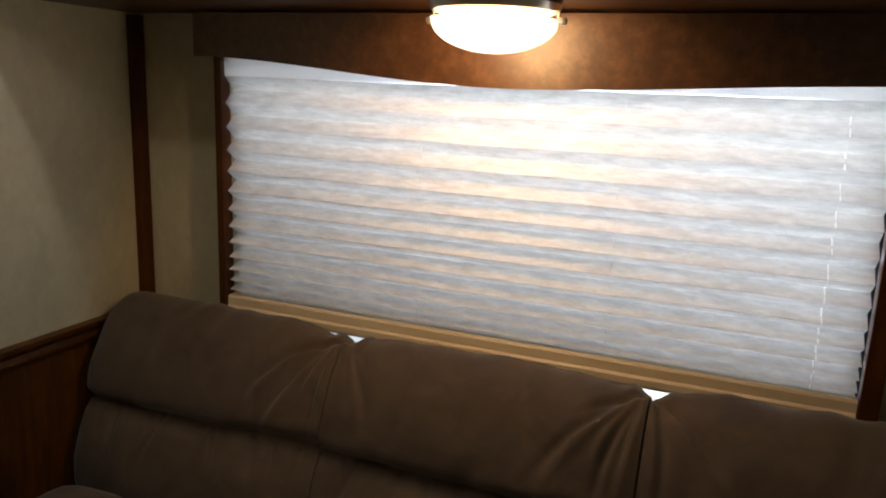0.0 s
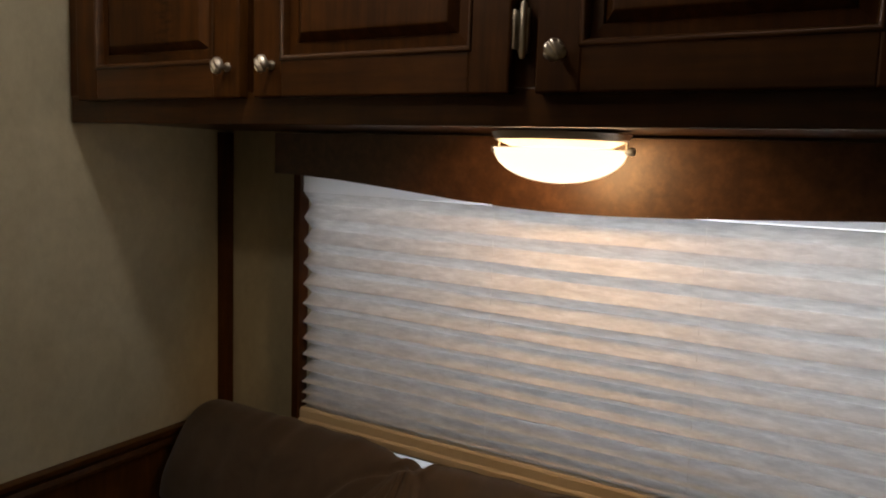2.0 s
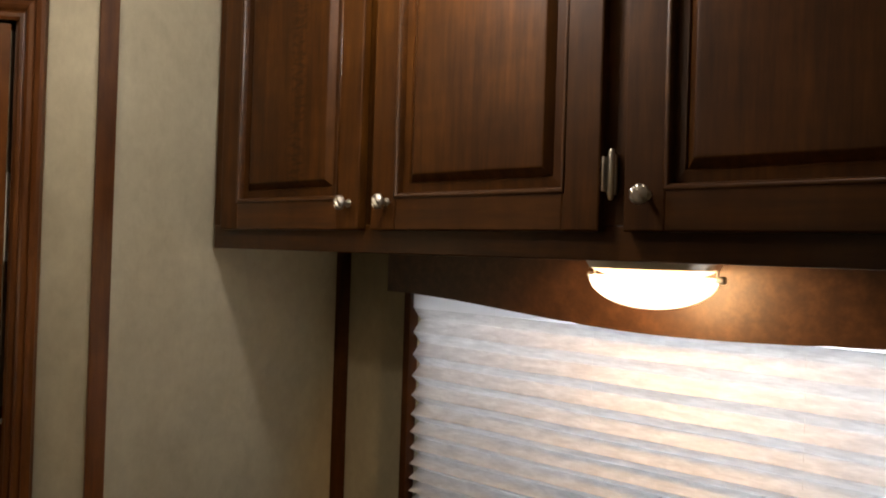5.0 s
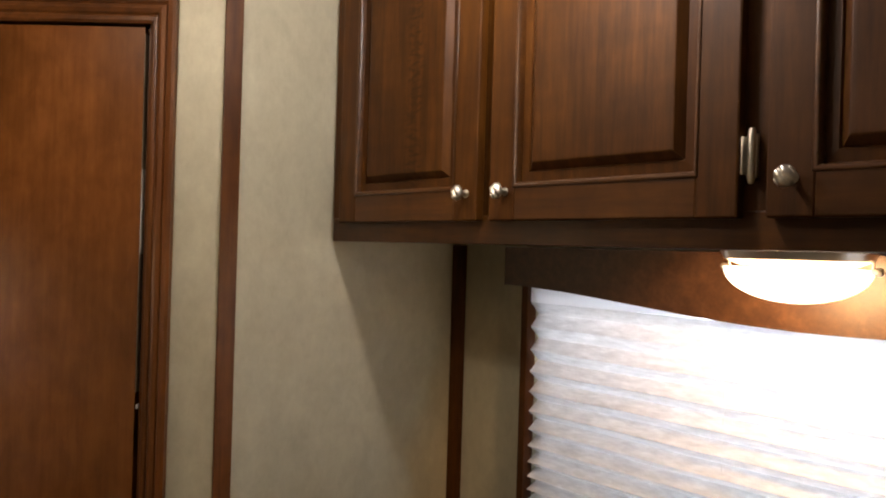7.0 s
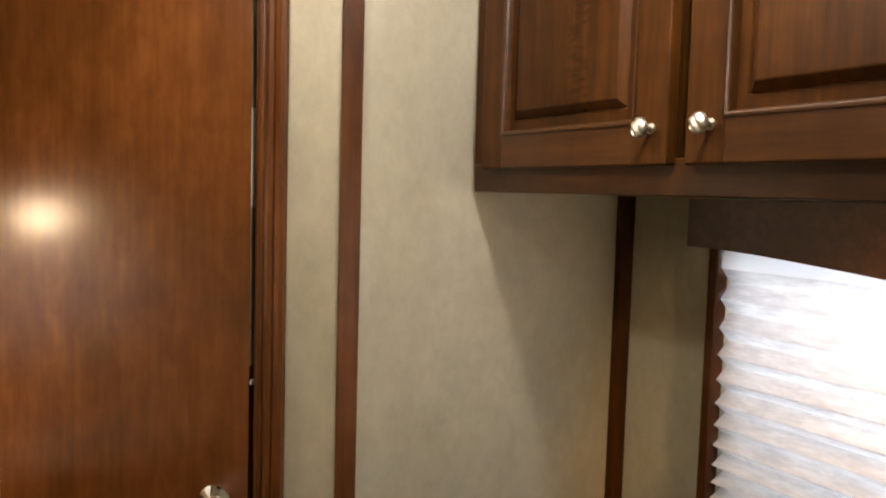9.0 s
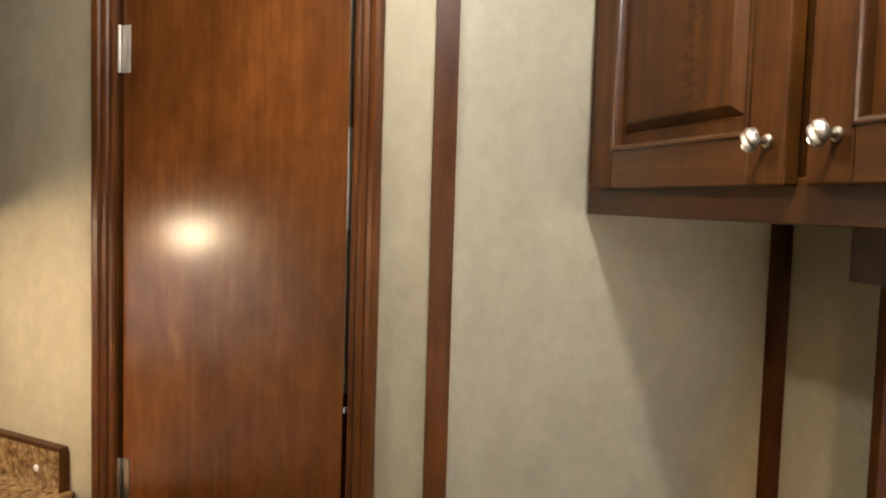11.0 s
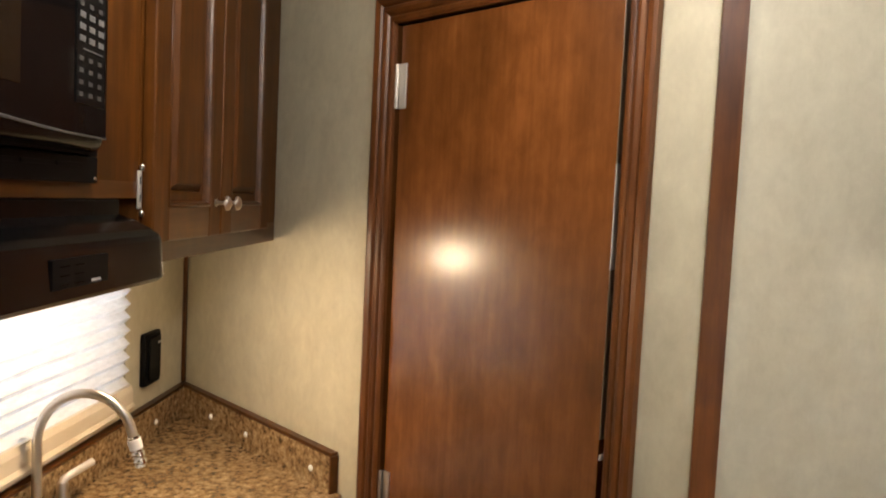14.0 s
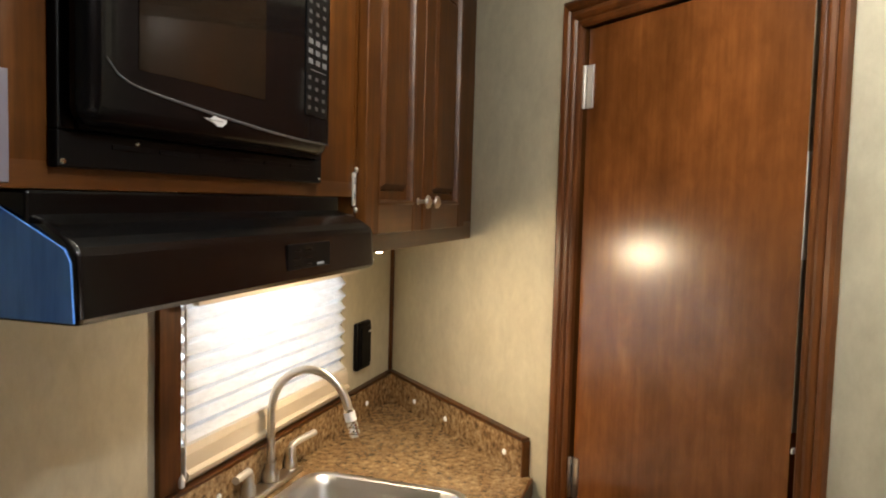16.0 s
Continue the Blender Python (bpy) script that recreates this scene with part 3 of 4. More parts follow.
# ---- cabinets over the sofa ----
cab = thing("wall_cabinet", (1.1, 0.4, 1.507), "dark cherry-stained wooden cabinet row above the sofa", "cabinet")
YEND = -0.42
part("body", box((0.932, YEND, 1.512), (SW - 0.001, EW - 0.001, CEIL - 0.002)), WOOD_Y, cab)
for y0, y1 in ((1.222, EW - 0.001), (0.79, 0.84), (0.33, 0.376), (YEND, -0.07)):
    x0 = 0.926 if y0 == 0.79 else 0.909
    part("face_frame_stile", box((x0, y0, 1.556), (0.945 if y0 == 0.79 else 0.93, y1, 2.085)), WOOD_Z, cab)
part("face_frame_rail", box((0.909, YEND, 1.507), (0.93, EW - 0.001, 1.556), 0.002), WOOD_Y, cab, smooth=35)
part("face_frame_rail", box((0.909, YEND, 2.085), (0.93, EW - 0.001, CEIL - 0.002), 0.002), WOOD_Y, cab, smooth=35)
for y0, y1, kx, side in ((1.236, 0.828, 0.383, None), (0.799, 0.369, 0.038, True), (0.334, -0.082, 0.032, None)):
    m = FACE_SOFA @ Matrix.Translation((-y0, 0, 1.546))
    panel_door(cab, m, y0 - y1, 0.55, (kx if kx < 0.1 else y0 - 0.853, 0.047), side, hinge_z=0.05, panel_wood=FIGURED if y0 > 1 else None)

# ---- the door in the angled wall ----
door = thing("interior_door", (0.35, 1.58, 0), "closed reddish-brown wood veneer interior door", "door")
part("slab", box((-0.526, -0.034, 0.02), (-0.004, -0.006, 1.913), 0.0008, None, MD), DOOR_WOOD, door, smooth=35)
for z in (1.747, 0.905, 0.25):
    bm = bmesh.new()
    box((-0.024, -0.0062, z), (-0.003, -0.0035, z + 0.09), 0.0008, bm, MD)
    join(bm, lathe([(0.003, z), (0.004, z + 0.002), (0.004, z + 0.088), (0.003, z + 0.09)], MD @ Matrix.Translation((-0.001, 0.0005, 0)), 12))
    # Same hinge metal; the lower ones take nickel to carry dark reflections.
    part("hinge", bm, PALE_METAL if z > 1 else NICKEL, door, "pale satin butt hinge", smooth=40)
km = MD @ Matrix.Translation((-0.465, -0.006, 0.955)) @ Matrix.Rotation(radians(-90), 4, "X")
part("door_knob", lathe([(0.03, 0), (0.031, 0.004), (0.02, 0.009), (0.011, 0.012), (0.0105, 0.03), (0.018, 0.036), (0.026, 0.046), (0.027, 0.055), (0.02, 0.064), (0.004, 0.068)], km, 28), CHROME, door, "round chrome door knob", smooth=45)
# Short white strip stands in for the brightest stretch of shine on the edge.
part("edge_mark", box((-0.5302, -0.03, 1.47), (-0.5286, -0.003, 1.635), 0.0005, None, MD), WHITE, door, "pale strip for the edge shine", smooth=35)
part("edge_trim", box((-0.5282, -0.03, 1.2), (-0.527, -0.0052, 1.9), 0.0004, None, MD), EDGE_BAND, door, "thin tan edge band", smooth=35)
part("edge_mark", box((-0.533, -0.02, 1.168), (-0.529, -0.003, 1.177), 0.001, None, MD), WHITE, door)

frame_door = thing("door_1", (0.35, 1.58, 0), "moulded brown wood door casing", "door casing", kind="structure")
CAS = ((0.0, 0.0), (0.0, 0.008), (0.005, 0.011), (0.012, 0.011), (0.016, 0.0085), (0.02, 0.013), (0.027, 0.0155), (0.034, 0.013), (0.037, 0.0095), (0.042, 0.0145), (0.053, 0.0165), (0.06, 0.014), (0.06, 0.0))


def casing(s_in, flip, z0, z1, k=1.0):
    bm = bmesh.new()
    lo, hi = [], []
    for a, n in CAS:
        s = s_in + flip * a * k
        lo.append(bm.verts.new((s, n, z0)))
        hi.append(bm.verts.new((s, n, z1 + a)))
    for k in range(len(CAS) - 1):
        bm.faces.new((lo[k], lo[k + 1], hi[k + 1], hi[k]))
    bm.faces.new(lo)
    bm.faces.new(hi[::-1])
    bm.transform(MD)
    return bm


part("casing_upright", casing(0.002, 1, 0, 1.916), TRIM_WOOD, frame_door, smooth=25)
part("casing_upright", casing(-0.545, -1, 0, 1.916, 0.82), TRIM_WOOD, frame_door, smooth=25)
bm = bmesh.new()
lo = [bm.verts.new((-0.545 - 0.82 * a, n, 1.916 + a)) for a, n in CAS]
hi = [bm.verts.new((0.002 + a, n, 1.916 + a)) for a, n in CAS]
for k in range(len(CAS) - 1):
    bm.faces.new((lo[k], lo[k + 1], hi[k + 1], hi[k]))
bm.transform(MD)
part("casing_head", bm, TRIM_WOOD_Y, frame_door, smooth=25)
for s0, s1, z0, z1 in ((-0.555, -0.545, 0, 1.932), (0.002, 0.018, 0, 1.932), (-0.545, 0.002, 1.918, 1.932)):
    part("jamb", box((s0, -0.05, z0), (s1, -0.0005, z1), 0, None, MD), WOOD_Z, frame_door)
part("stop_bead", box((-0.545, -0.036, 0), (-0.5335, -0.009, 1.918), 0, None, MD), TRIM_WOOD, frame_door)
part("door_stop", box((-0.545, -0.05, 0), (0.002, -0.036, 1.918), 0, None, MD), WOOD_Z, frame_door)

# ---- sofa ----
sofa = thing("sofa", (0.9, 0.38, 0), "taupe brown microsuede sofa below the window", "sofa")
PROFILE = ((1.275, 0.60), (1.275, 0.80), (1.262, 0.862), (1.235, 0.892), (1.2, 0.903), (1.165, 0.897), (1.13, 0.872), (1.1, 0.83), (1.075, 0.775), (1.062, 0.725), (1.07, 0.695), (1.05, 0.665), (1.025, 0.62), (1.01, 0.56), (1.01, 0.50), (1.03, 0.44))


def back_cushion(y0, y1, seed, firm_end=False):
    bm = bmesh.new()
    cols, sub = 150, 6
    path = []
    for k in range(len(PROFILE) - 1):
        for j in range(sub):
            f = j / sub
            p0, p1, p2, p3 = (PROFILE[max(0, min(len(PROFILE) - 1, k + d))] for d in (-1, 0, 1, 2))
            path.append(tuple(0.5 * (2 * p1[i] + (p2[i] - p0[i]) * f + (2 * p0[i] - 5 * p1[i] + 4 * p2[i] - p3[i]) * f * f + (3 * p1[i] - p0[i] - 3 * p2[i] + p3[i]) * f ** 3) for i in (0, 1)))
    path.append(PROFILE[-1])
    core = Vector((1.19, 0.68))
    grid = []
    for c in range(cols + 1):
        u = c / cols
        edge = min(u, 1 - u) * abs(y1 - y0)
        puff = 1 - 0.012 * math.exp(-edge / 0.007) - 0.076 * math.exp(-(edge / 0.085) ** 2.5)
        if firm_end and u > 0.5:
            puff = 1 - 0.07 * math.exp(-edge / 0.014)
        row = []
        for k, (x, z) in enumerate(path):
            v = k / (len(path) - 1)
            q = core + (Vector((x, z)) - core) * puff
            y = y0 + (y1 - y0) * u
            fold = noise.noise(Vector((y * 6 + z * 6, z * 3 - y * 3, seed * 3.1))) * 0.007
            fold += noise.noise(Vector((y * 21 + z * 9, z * 12 - y * 7, seed * 5.3))) * 0.006
            # gathers that fan out from the pinched point at the top of each seam
            dz = math.hypot(x - 1.19, z - 0.9) if x < 1.19 else 0.0
            for far_end, count, reach, low, high in ((0, 5, 0.28, 30, 80), (1, 3, 0.22, 42, 78)):
                if far_end and firm_end:
                    continue
                e = (u if far_end == 0 else 1 - u) * (y1 - y0)
                r, a2 = math.hypot(e, dz), math.atan2(dz, e + 1e-4)
                for f in range(count):
                    want = radians(low + (high - low) * (f + 0.3 + 0.4 * math.sin(seed * 5 + f * 2.3) ** 2) / count) + (0.9 + 0.3 * math.sin(f * 2.1 + seed)) * (r - 0.12)
                    width = 0.004 + 0.03 * r
                    gap = r * (a2 - want) / width
                    long = reach * (0.75 + 0.25 * math.sin(f * 3.7 + seed * 2))
                    win = max(0.0, min(1.0, (r - 0.01) / 0.03)) * max(0.0, min(1.0, (long - r) / 0.09))
                    fold += (-0.0105 * math.exp(-gap * gap) + 0.0065 * math.exp(-(gap - 1.7) ** 2)) * win
                fold -= 0.009 * math.exp(-(r / 0.016) ** 2) - 0.006 * math.exp(-((r - 0.03) / 0.013) ** 2)
            for f in range(9):
                gap = (y - y0 - (y1 - y0) * (f + 0.5 + 0.35 * math.sin(f * 2.7 + seed)) / 9 - 0.3 * math.sin(f * 5.3 + seed) * (0.7 - z)) / 0.009
                win = max(0.0, min(1.0, (0.7 - z) / 0.01)) * max(0.0, min(1.0, (z - 0.6 - 0.03 * math.sin(f * 3.3)) / 0.06))
                fold -= 0.0085 * math.exp(-gap * gap) * win
            fold -= (0.012 + 0.008 * noise.noise(Vector((y * 8, 1, seed)))) * math.exp(-((z - 0.705 + 0.02 * noise.noise(Vector((y * 4, 2, seed)))) / 0.014) ** 2)
            n = (Vector((x, z)) - core).normalized()
            damp = 0.25 if x > 1.255 else 1
            q += n * fold * damp
            row.append(bm.verts.new((min(q.x, 1.277), y, q.y)))
        grid.append(row)
    for p, q in zip(grid, grid[1:]):
        for k in range(len(path) - 1):
            bm.faces.new((p[k], p[k + 1], q[k + 1], q[k]))
    bm.faces.new(grid[0])
    bm.faces.new(grid[-1][::-1])
    return bm


for k, (y0, y1) in enumerate(((0.681, 1.25), (0.101, 0.677), (-0.479, 0.097))):
    c = part("back_cushion", back_cushion(y0, y1, k * 1.7 + 0.4, k == 0), SUEDE, sofa, smooth=80)


def pad(lo, hi, r, seed):
    bm = box(lo, hi, r, segments=5)
    bmesh.ops.subdivide_edges(bm, edges=[e for e in bm.edges if e.calc_length() > 0.1], cuts=9, use_grid_fill=True)
    for v in bm.verts:
        n = noise.noise(v.co * 5 + Vector((seed, 0, 0)))
        v.co += Vector((0, 0, n * 0.01))
    return bm


for k, (y0, y1) in enumerate(((0.681, 1.25), (0.101, 0.677), (-0.479, 0.097))):
    part("seat_cushion", pad((0.5, y0, 0.33), (1.06, min(y1, 1.012), 0.5), 0.05, k * 4), SUEDE, sofa, smooth=60)
part("armrest", pad((0.52, 1.016, 0.33), (1.0, 1.248, 0.575), 0.075, 9), SUEDE, sofa, smooth=60)
part("base", box((0.53, -0.48, 0.0), (1.27, 1.24, 0.33), 0.01), SUEDE, sofa, smooth=35)
part("back_frame", box((1.15, -0.48, 0.33), (1.276, 1.24, 0.79), 0.02), SUEDE, sofa, smooth=35)

# ---- kitchen ----
base_cab = thing("base_cabinet", (-0.25, 1.1, 0), "brown wood kitchen base cabinet below the worktop", "cabinet")
part("front_panel", box((0.012, 0.46, 0.08), (0.03, 1.85, 0.862), 0.002), WOOD_Z, base_cab, smooth=35)
part("side_panel", box((KW + 0.002, 0.46, 0.0), (0.011, 0.478, 0.862), 0.002), WOOD_Z, base_cab, smooth=35)
part("floor_panel", prism(((KW + 0.002, 0.48), (0.011, 0.48), (0.011, 1.85), (KW + 0.002, 2.36)), 2, 0.0, 0.08), WOOD_Y, base_cab)

SINK = (-0.425, -0.06, 1.27, 1.70)
top = thing("worktop", (-0.25, 1.1, 0.865), "brown speckled granite-look laminate worktop with backsplash", "worktop")
yk = DB.y + DD.y * S_KITCHEN
end = MD @ Vector((0.153, 0.001, 0))
bm = bmesh.new()
ZT = 0.9
# outline in strips round the sink
sx0, sx1, sy0, sy1 = SINK
for lo, hi in (((KW + 0.001, 0.45), (0.055, sy0)), ((KW + 0.001, sy0), (sx0, sy1)), ((sx1, sy0), (0.055, sy1))):
    box((*lo, 0.865), (*hi, ZT), 0, bm)
far = [(KW + 0.001, sy1), (0.055, sy1), (0.055, end.y - 0.012), (KW + 0.001, yk - 0.004)]
join(bm, prism(far, 2, 0.865, ZT))
bmesh.ops.remove_doubles(bm, verts=bm.verts, dist=0.0001)
part("slab", bm, GRANITE, top)
part("edge_band", prism(((0.0555, 0.45), (0.062, 0.45), (0.062, end.y - 0.02), (0.0555, end.y - 0.014)), 2, 0.862, 0.901), WOOD_Y, top, "dark wood edge band")
part("backsplash", box((KW + 0.001, 0.45, ZT + 0.0005), (KW + 0.02, yk - 0.03, 0.984)), GRANITE, top)
part("backsplash", box((0.153, 0.001, ZT + 0.0005), (S_KITCHEN - 0.025, 0.02, 0.984), 0, None, MD), GRANITE, top)
part("splash_cap", box((KW + 0.001, 0.45, 0.9845), (KW + 0.021, yk - 0.02, 0.993), 0.002), WOOD_Y, top, "thin dark wood cap strip", smooth=35)
part("splash_cap", box((0.148, 0.001, 0.9845), (S_KITCHEN - 0.02, 0.022, 0.993), 0.002, None, MD), WOOD_Y, top, smooth=35)
part("splash_end", box((0.146, 0.0005, 0.895), (0.1525, 0.022, 0.984), 0.001, None, MD), WOOD_Z, top, smooth=35)
for s in (0.225, 0.522, 0.714):
    part("screw_cap", lathe([(0.0075, 0), (0.0075, 0.002), (0.005, 0.0045), (0.0005, 0.005)], MD @ Matrix.Translation((s, 0.02, 0.938)) @ Matrix.Rotation(radians(-90), 4, "X"), 12), CAP, top, smooth=40)
for y in (1.42, 2.17):
    part("screw_cap", lathe([(0.0075, 0), (0.0075, 0.002), (0.005, 0.0045), (0.0005, 0.005)], Matrix.Translation((KW + 0.02, y, 0.938)) @ Matrix.Rotation(radians(90), 4, "Y"), 12), CAP, top, smooth=40)

# sink
sink = thing("sink", (-0.24, 1.48, 0.74), "stainless steel kitchen sink set in the worktop", "sink")


def rounded(x0, x1, y0, y1, r, z, bm):
    ring = []
    for cx, cy, a0 in ((x1 - r, y1 - r, 0), (x0 + r, y1 - r, 90), (x0 + r, y0 + r, 180), (x1 - r, y0 + r, 270)):
        for k in range(7):
            a = radians(a0 + 15 * k)
            ring.append(bm.verts.new((cx + r * math.cos(a), cy + r * math.sin(a), z)))
    return ring


bm = bmesh.new()
loops = []
for inset, r, z in ((-0.016, 0.06, ZT + 0.0006), (-0.015, 0.06, ZT + 0.003), (-0.004, 0.055, ZT + 0.0045), (0.004, 0.05, ZT + 0.001), (0.012, 0.05, ZT - 0.02), (0.022, 0.05, ZT - 0.13), (0.05, 0.05, ZT - 0.155), (0.13, 0.03, ZT - 0.16)):
    loops.append(rounded(sx0 + inset, sx1 - inset, sy0 + inset, sy1 - inset, r, z, bm))
for p, q in zip(loops, loops[1:]):
    for k in range(len(p)):
        bm.faces.new((p[k], p[(k + 1) % len(p)], q[(k + 1) % len(p)], q[k]))
bm.faces.new(loops[-1])
part("basin", bm, STEEL, sink, smooth=50)
part("drain", lathe([(0.035, ZT - 0.1595), (0.035, ZT - 0.157), (0.025, ZT - 0.158)], Matrix.Translation((-0.24, 1.48, 0)), 24), CHROME, sink, smooth=40)

# faucet
FX, FY = -0.48, 1.592
fau = thing("faucet", (FX, FY, ZT), "brushed nickel gooseneck kitchen faucet with two handles", "faucet")
part("deck_plate", box((FX - 0.017, FY - 0.11, ZT + 0.0005), (FX + 0.025, FY + 0.11, ZT + 0.014), 0.006), NICKEL, fau, smooth=40)
arc = [(FX, FY, ZT + 0.01), (FX, FY, ZT + 0.1), (FX, FY, ZT + 0.176)]
R = 0.088
for k in range(1, 17):
    a = radians(k * 10.6)
    arc.append((FX + R - R * math.cos(a), FY + 0.02 * k / 16, ZT + 0.176 + R * 1.06 * math.sin(a)))
bend = Vector(arc[-1])
down = (bend - Vector(arc[-2])).normalized()
arc.append(tuple(bend + down * 0.012))
part("spout", tube(arc, 0.0092, 16), NICKEL, fau, smooth=60)
part("collar", lathe([(0.019, 0.012), (0.019, 0.03), (0.0135, 0.04), (0.0125, 0.055)], Matrix.Translation((FX, FY, ZT)), 20), NICKEL, fau, smooth=40)
tipm = Matrix.Translation(bend + down * 0.066) @ (-down).to_track_quat("Z", "Y").to_matrix().to_4x4()
part("aerator", lathe([(0.010, 0), (0.0125, 0.004), (0.0125, 0.012), (0.0105, 0.015), (0.0125, 0.02), (0.0125, 0.028), (0.011, 0.03), (0.0115, 0.034), (0.0115, 0.058), (0.0105, 0.062)], tipm, 20), CHROME, fau, smooth=40)
part("tag", lathe([(0.0126, 0.036), (0.0126, 0.056)], tipm, 20), WHITE, fau, "white paper tag on the spout", smooth=40)
for s in (1, -1):
    hy = FY + s * 0.09
    h = part("handle", lathe([(0.016, 0.012), (0.015, 0.03), (0.011, 0.04), (0.012, 0.055), (0.008, 0.062)], Matrix.Translation((FX, hy, ZT)), 18), NICKEL, fau, smooth=40)
    part("lever", tube([(FX, hy, ZT + 0.055), (FX + 0.002, hy + 0.004 * s, ZT + 0.066), (FX + 0.008, hy + 0.014 * s, ZT + 0.071), (FX + 0.02, hy + 0.08 * s, ZT + 0.076)], [0.009, 0.0085, 0.008, 0.0078], 12), PALE_METAL, h, smooth=50)

# outlet
outl = thing("wall_outlet", (KW, 2.17, 1.04), "black electrical outlet plate on the wall", "outlet")
part("plate", box((KW + 0.0005, 2.105, 1.045), (KW + 0.018, 2.20, 1.185), 0.006), BLACK_MATT, outl, smooth=40)
part("cover", box((KW + 0.018, 2.118, 1.058), (KW + 0.024, 2.187, 1.172), 0.003), BLACK_MATT, outl, smooth=40)
part("mark", box((KW + 0.0242, 2.165, 1.152), (KW + 0.0248, 2.182, 1.158)), PRINT, outl)

# window side board by the sink
wv = thing("window_valance", (KW, 1.68, 1.0), "dark wood box surround of the kitchen window", "valance")
part("side_leg", box((KW + 0.0005, 1.25, 0.995), (KW + 0.012, 1.312, 1.43), 0.002), WOOD_Z, wv, smooth=35)
part("side_leg", box((KW + 0.0005, 2.043, 1.36), (KW + 0.03, 2.06, 1.43), 0.002), WOOD_Z, wv, smooth=35)
part("front_board", box((KW + 0.03, 1.318, 1.34), (KW + 0.045, 2.043, 1.43), 0.002), RAIL, wv, smooth=35)

# ---- kitchen wall cabinets ----
KF = -0.168
mc = thing("microwave_cabinet", (-0.34, 0.97, 1.548), "brown wood cabinet housing the microwave above the hood", "cabinet")
part("body", box((KW + 0.001, 0.585, 1.548), (KF - 0.02, 1.312, CEIL - 0.002)), WOOD_Z, mc)
MWY0, MWY1, MWZ0, MWZ1 = 0.670, 1.172, 1.567, 1.98
for lo, hi, w in (((0.585, 1.548), (1.312, MWZ0 + 0.005), WOOD_Y), ((0.585, MWZ1 - 0.005), (1.312, CEIL - 0.002), WOOD_Y), ((0.585, MWZ0 + 0.005), (MWY0 + 0.005, MWZ1 - 0.005), WOOD_Z), ((MWY1 - 0.005, MWZ0 + 0.005), (1.312, MWZ1 - 0.005), WOOD_Z)):
    part("face_frame", box((KF - 0.02, lo[0], lo[1]), (KF, hi[0], hi[1])), w, mc)

part("edge_strip", box((KF + 0.0005, 0.612, 1.552), (KF + 0.003, 0.6295, 1.644), 0.0008), PALE_LILAC, mc, "pale lilac strip", smooth=35)

gcab = thing("wall_cabinet", (-0.34, 1.7, 1.447), "brown wood two-door wall cabinet above the sink", "cabinet")
yb = DB.y + DD.y * ((KF - DB.x) / DD.x)
part("body", prism(((KW + 0.001, 1.314), (KF - 0.02, 1.314), (KF - 0.02, yb - 0.01), (KW + 0.001, yk - 0.01)), 2, 1.45, CEIL - 0.002), WOOD_Z, gcab)
part("face_frame", box((KF - 0.02, 1.314, 1.447), (KF, yb - 0.004, 1.492)), WOOD_Y, gcab)
part("face_frame", box((KF - 0.02, 1.314, 1.492), (KF, 1.345, CEIL - 0.002)), WOOD_Z, gcab)
part("face_frame", box((KF - 0.02, 1.93, 1.492), (KF, yb - 0.004, CEIL - 0.002)), WOOD_Z, gcab)
for y0, y1, kx, side in ((1.322, 1.614, 0.292 - 0.026, False), (1.619, 1.935, 0.028, None)):
    m = FACE_KITCHEN @ Matrix.Translation((y0, 0.02, 1.482))
    panel_door(gcab, m, y1 - y0, 0.6, (kx, 0.06), side, hinge_z=0.055)

puck = thing("puck_light", (-0.25, 1.63, 1.43), "small lit round light under the wall cabinet", "light")
part("ring", lathe([(0.021, 1.4495), (0.021, 1.442), (0.0135, 1.4395)], Matrix.Translation((-0.25, 1.63, 0)), 24), NICKEL, puck, smooth=40)
part("lens", lathe([(0.0125, 1.44), (0.0115, 1.435), (0.008, 1.431), (0.003, 1.4295)], Matrix.Translation((-0.25, 1.63, 0)), 24), PUCK, puck, smooth=50).visible_shadow = False

# ---- microwave ----
mw = thing("microwave", (-0.16, 0.92, 1.567), "black built-in microwave oven with trim kit", "microwave")
bm = bmesh.new()
for lo, hi in (((MWY0, MWZ0), (MWY1, 1.6)), ((MWY0, 1.945), (MWY1, MWZ1)), ((MWY0, 1.6), (0.69, 1.945)), ((1.15, 1.6), (MWY1, 1.945))):
    box((KF + 0.0005, lo[0], lo[1]), (KF + 0.012, hi[0], hi[1]), 0.002, bm)
trim = part("trim_frame", bm, BLACK_MATT, mw, "black trim frame", smooth=35)
for k in range(6):
    part("vent_slot", box((KF + 0.012, 0.735 + k * 0.068, 1.586), (KF + 0.0135, 0.735 + k * 0.068 + 0.058, 1.591), 0.0005), BLACK_MATT, trim)
for y, z in ((0.676, 1.5725), (1.164, 1.5725), (0.77, 1.594)):
    part("screw", lathe([(0.003, 0), (0.0022, 0.0015), (0.0005, 0.002)], Matrix.Translation((KF + 0.012, y, z)) @ Matrix.Rotation(radians(90), 4, "Y"), 10), CHROME, trim, smooth=40)
part("body", box((KF - 0.1, 0.692, 1.602), (KF + 0.014, 1.148, 1.943)), BLACK_MATT, mw)
MF = KF + 0.05
DY0, DY1, DZ0, DZ1 = 0.672, 1.138, 1.604, 1.943


def bulge(y):
    """How far the door front swells out at y."""
    return 0.009 * math.sin(math.pi * max(0.0, min(1.0, (y - DY0) / (DY1 - DY0))))


def swell(bm):
    for v in bm.verts:
        if v.co.x > KF + 0.03:
            v.co.x += bulge(v.co.y) - 0.009
    return bm


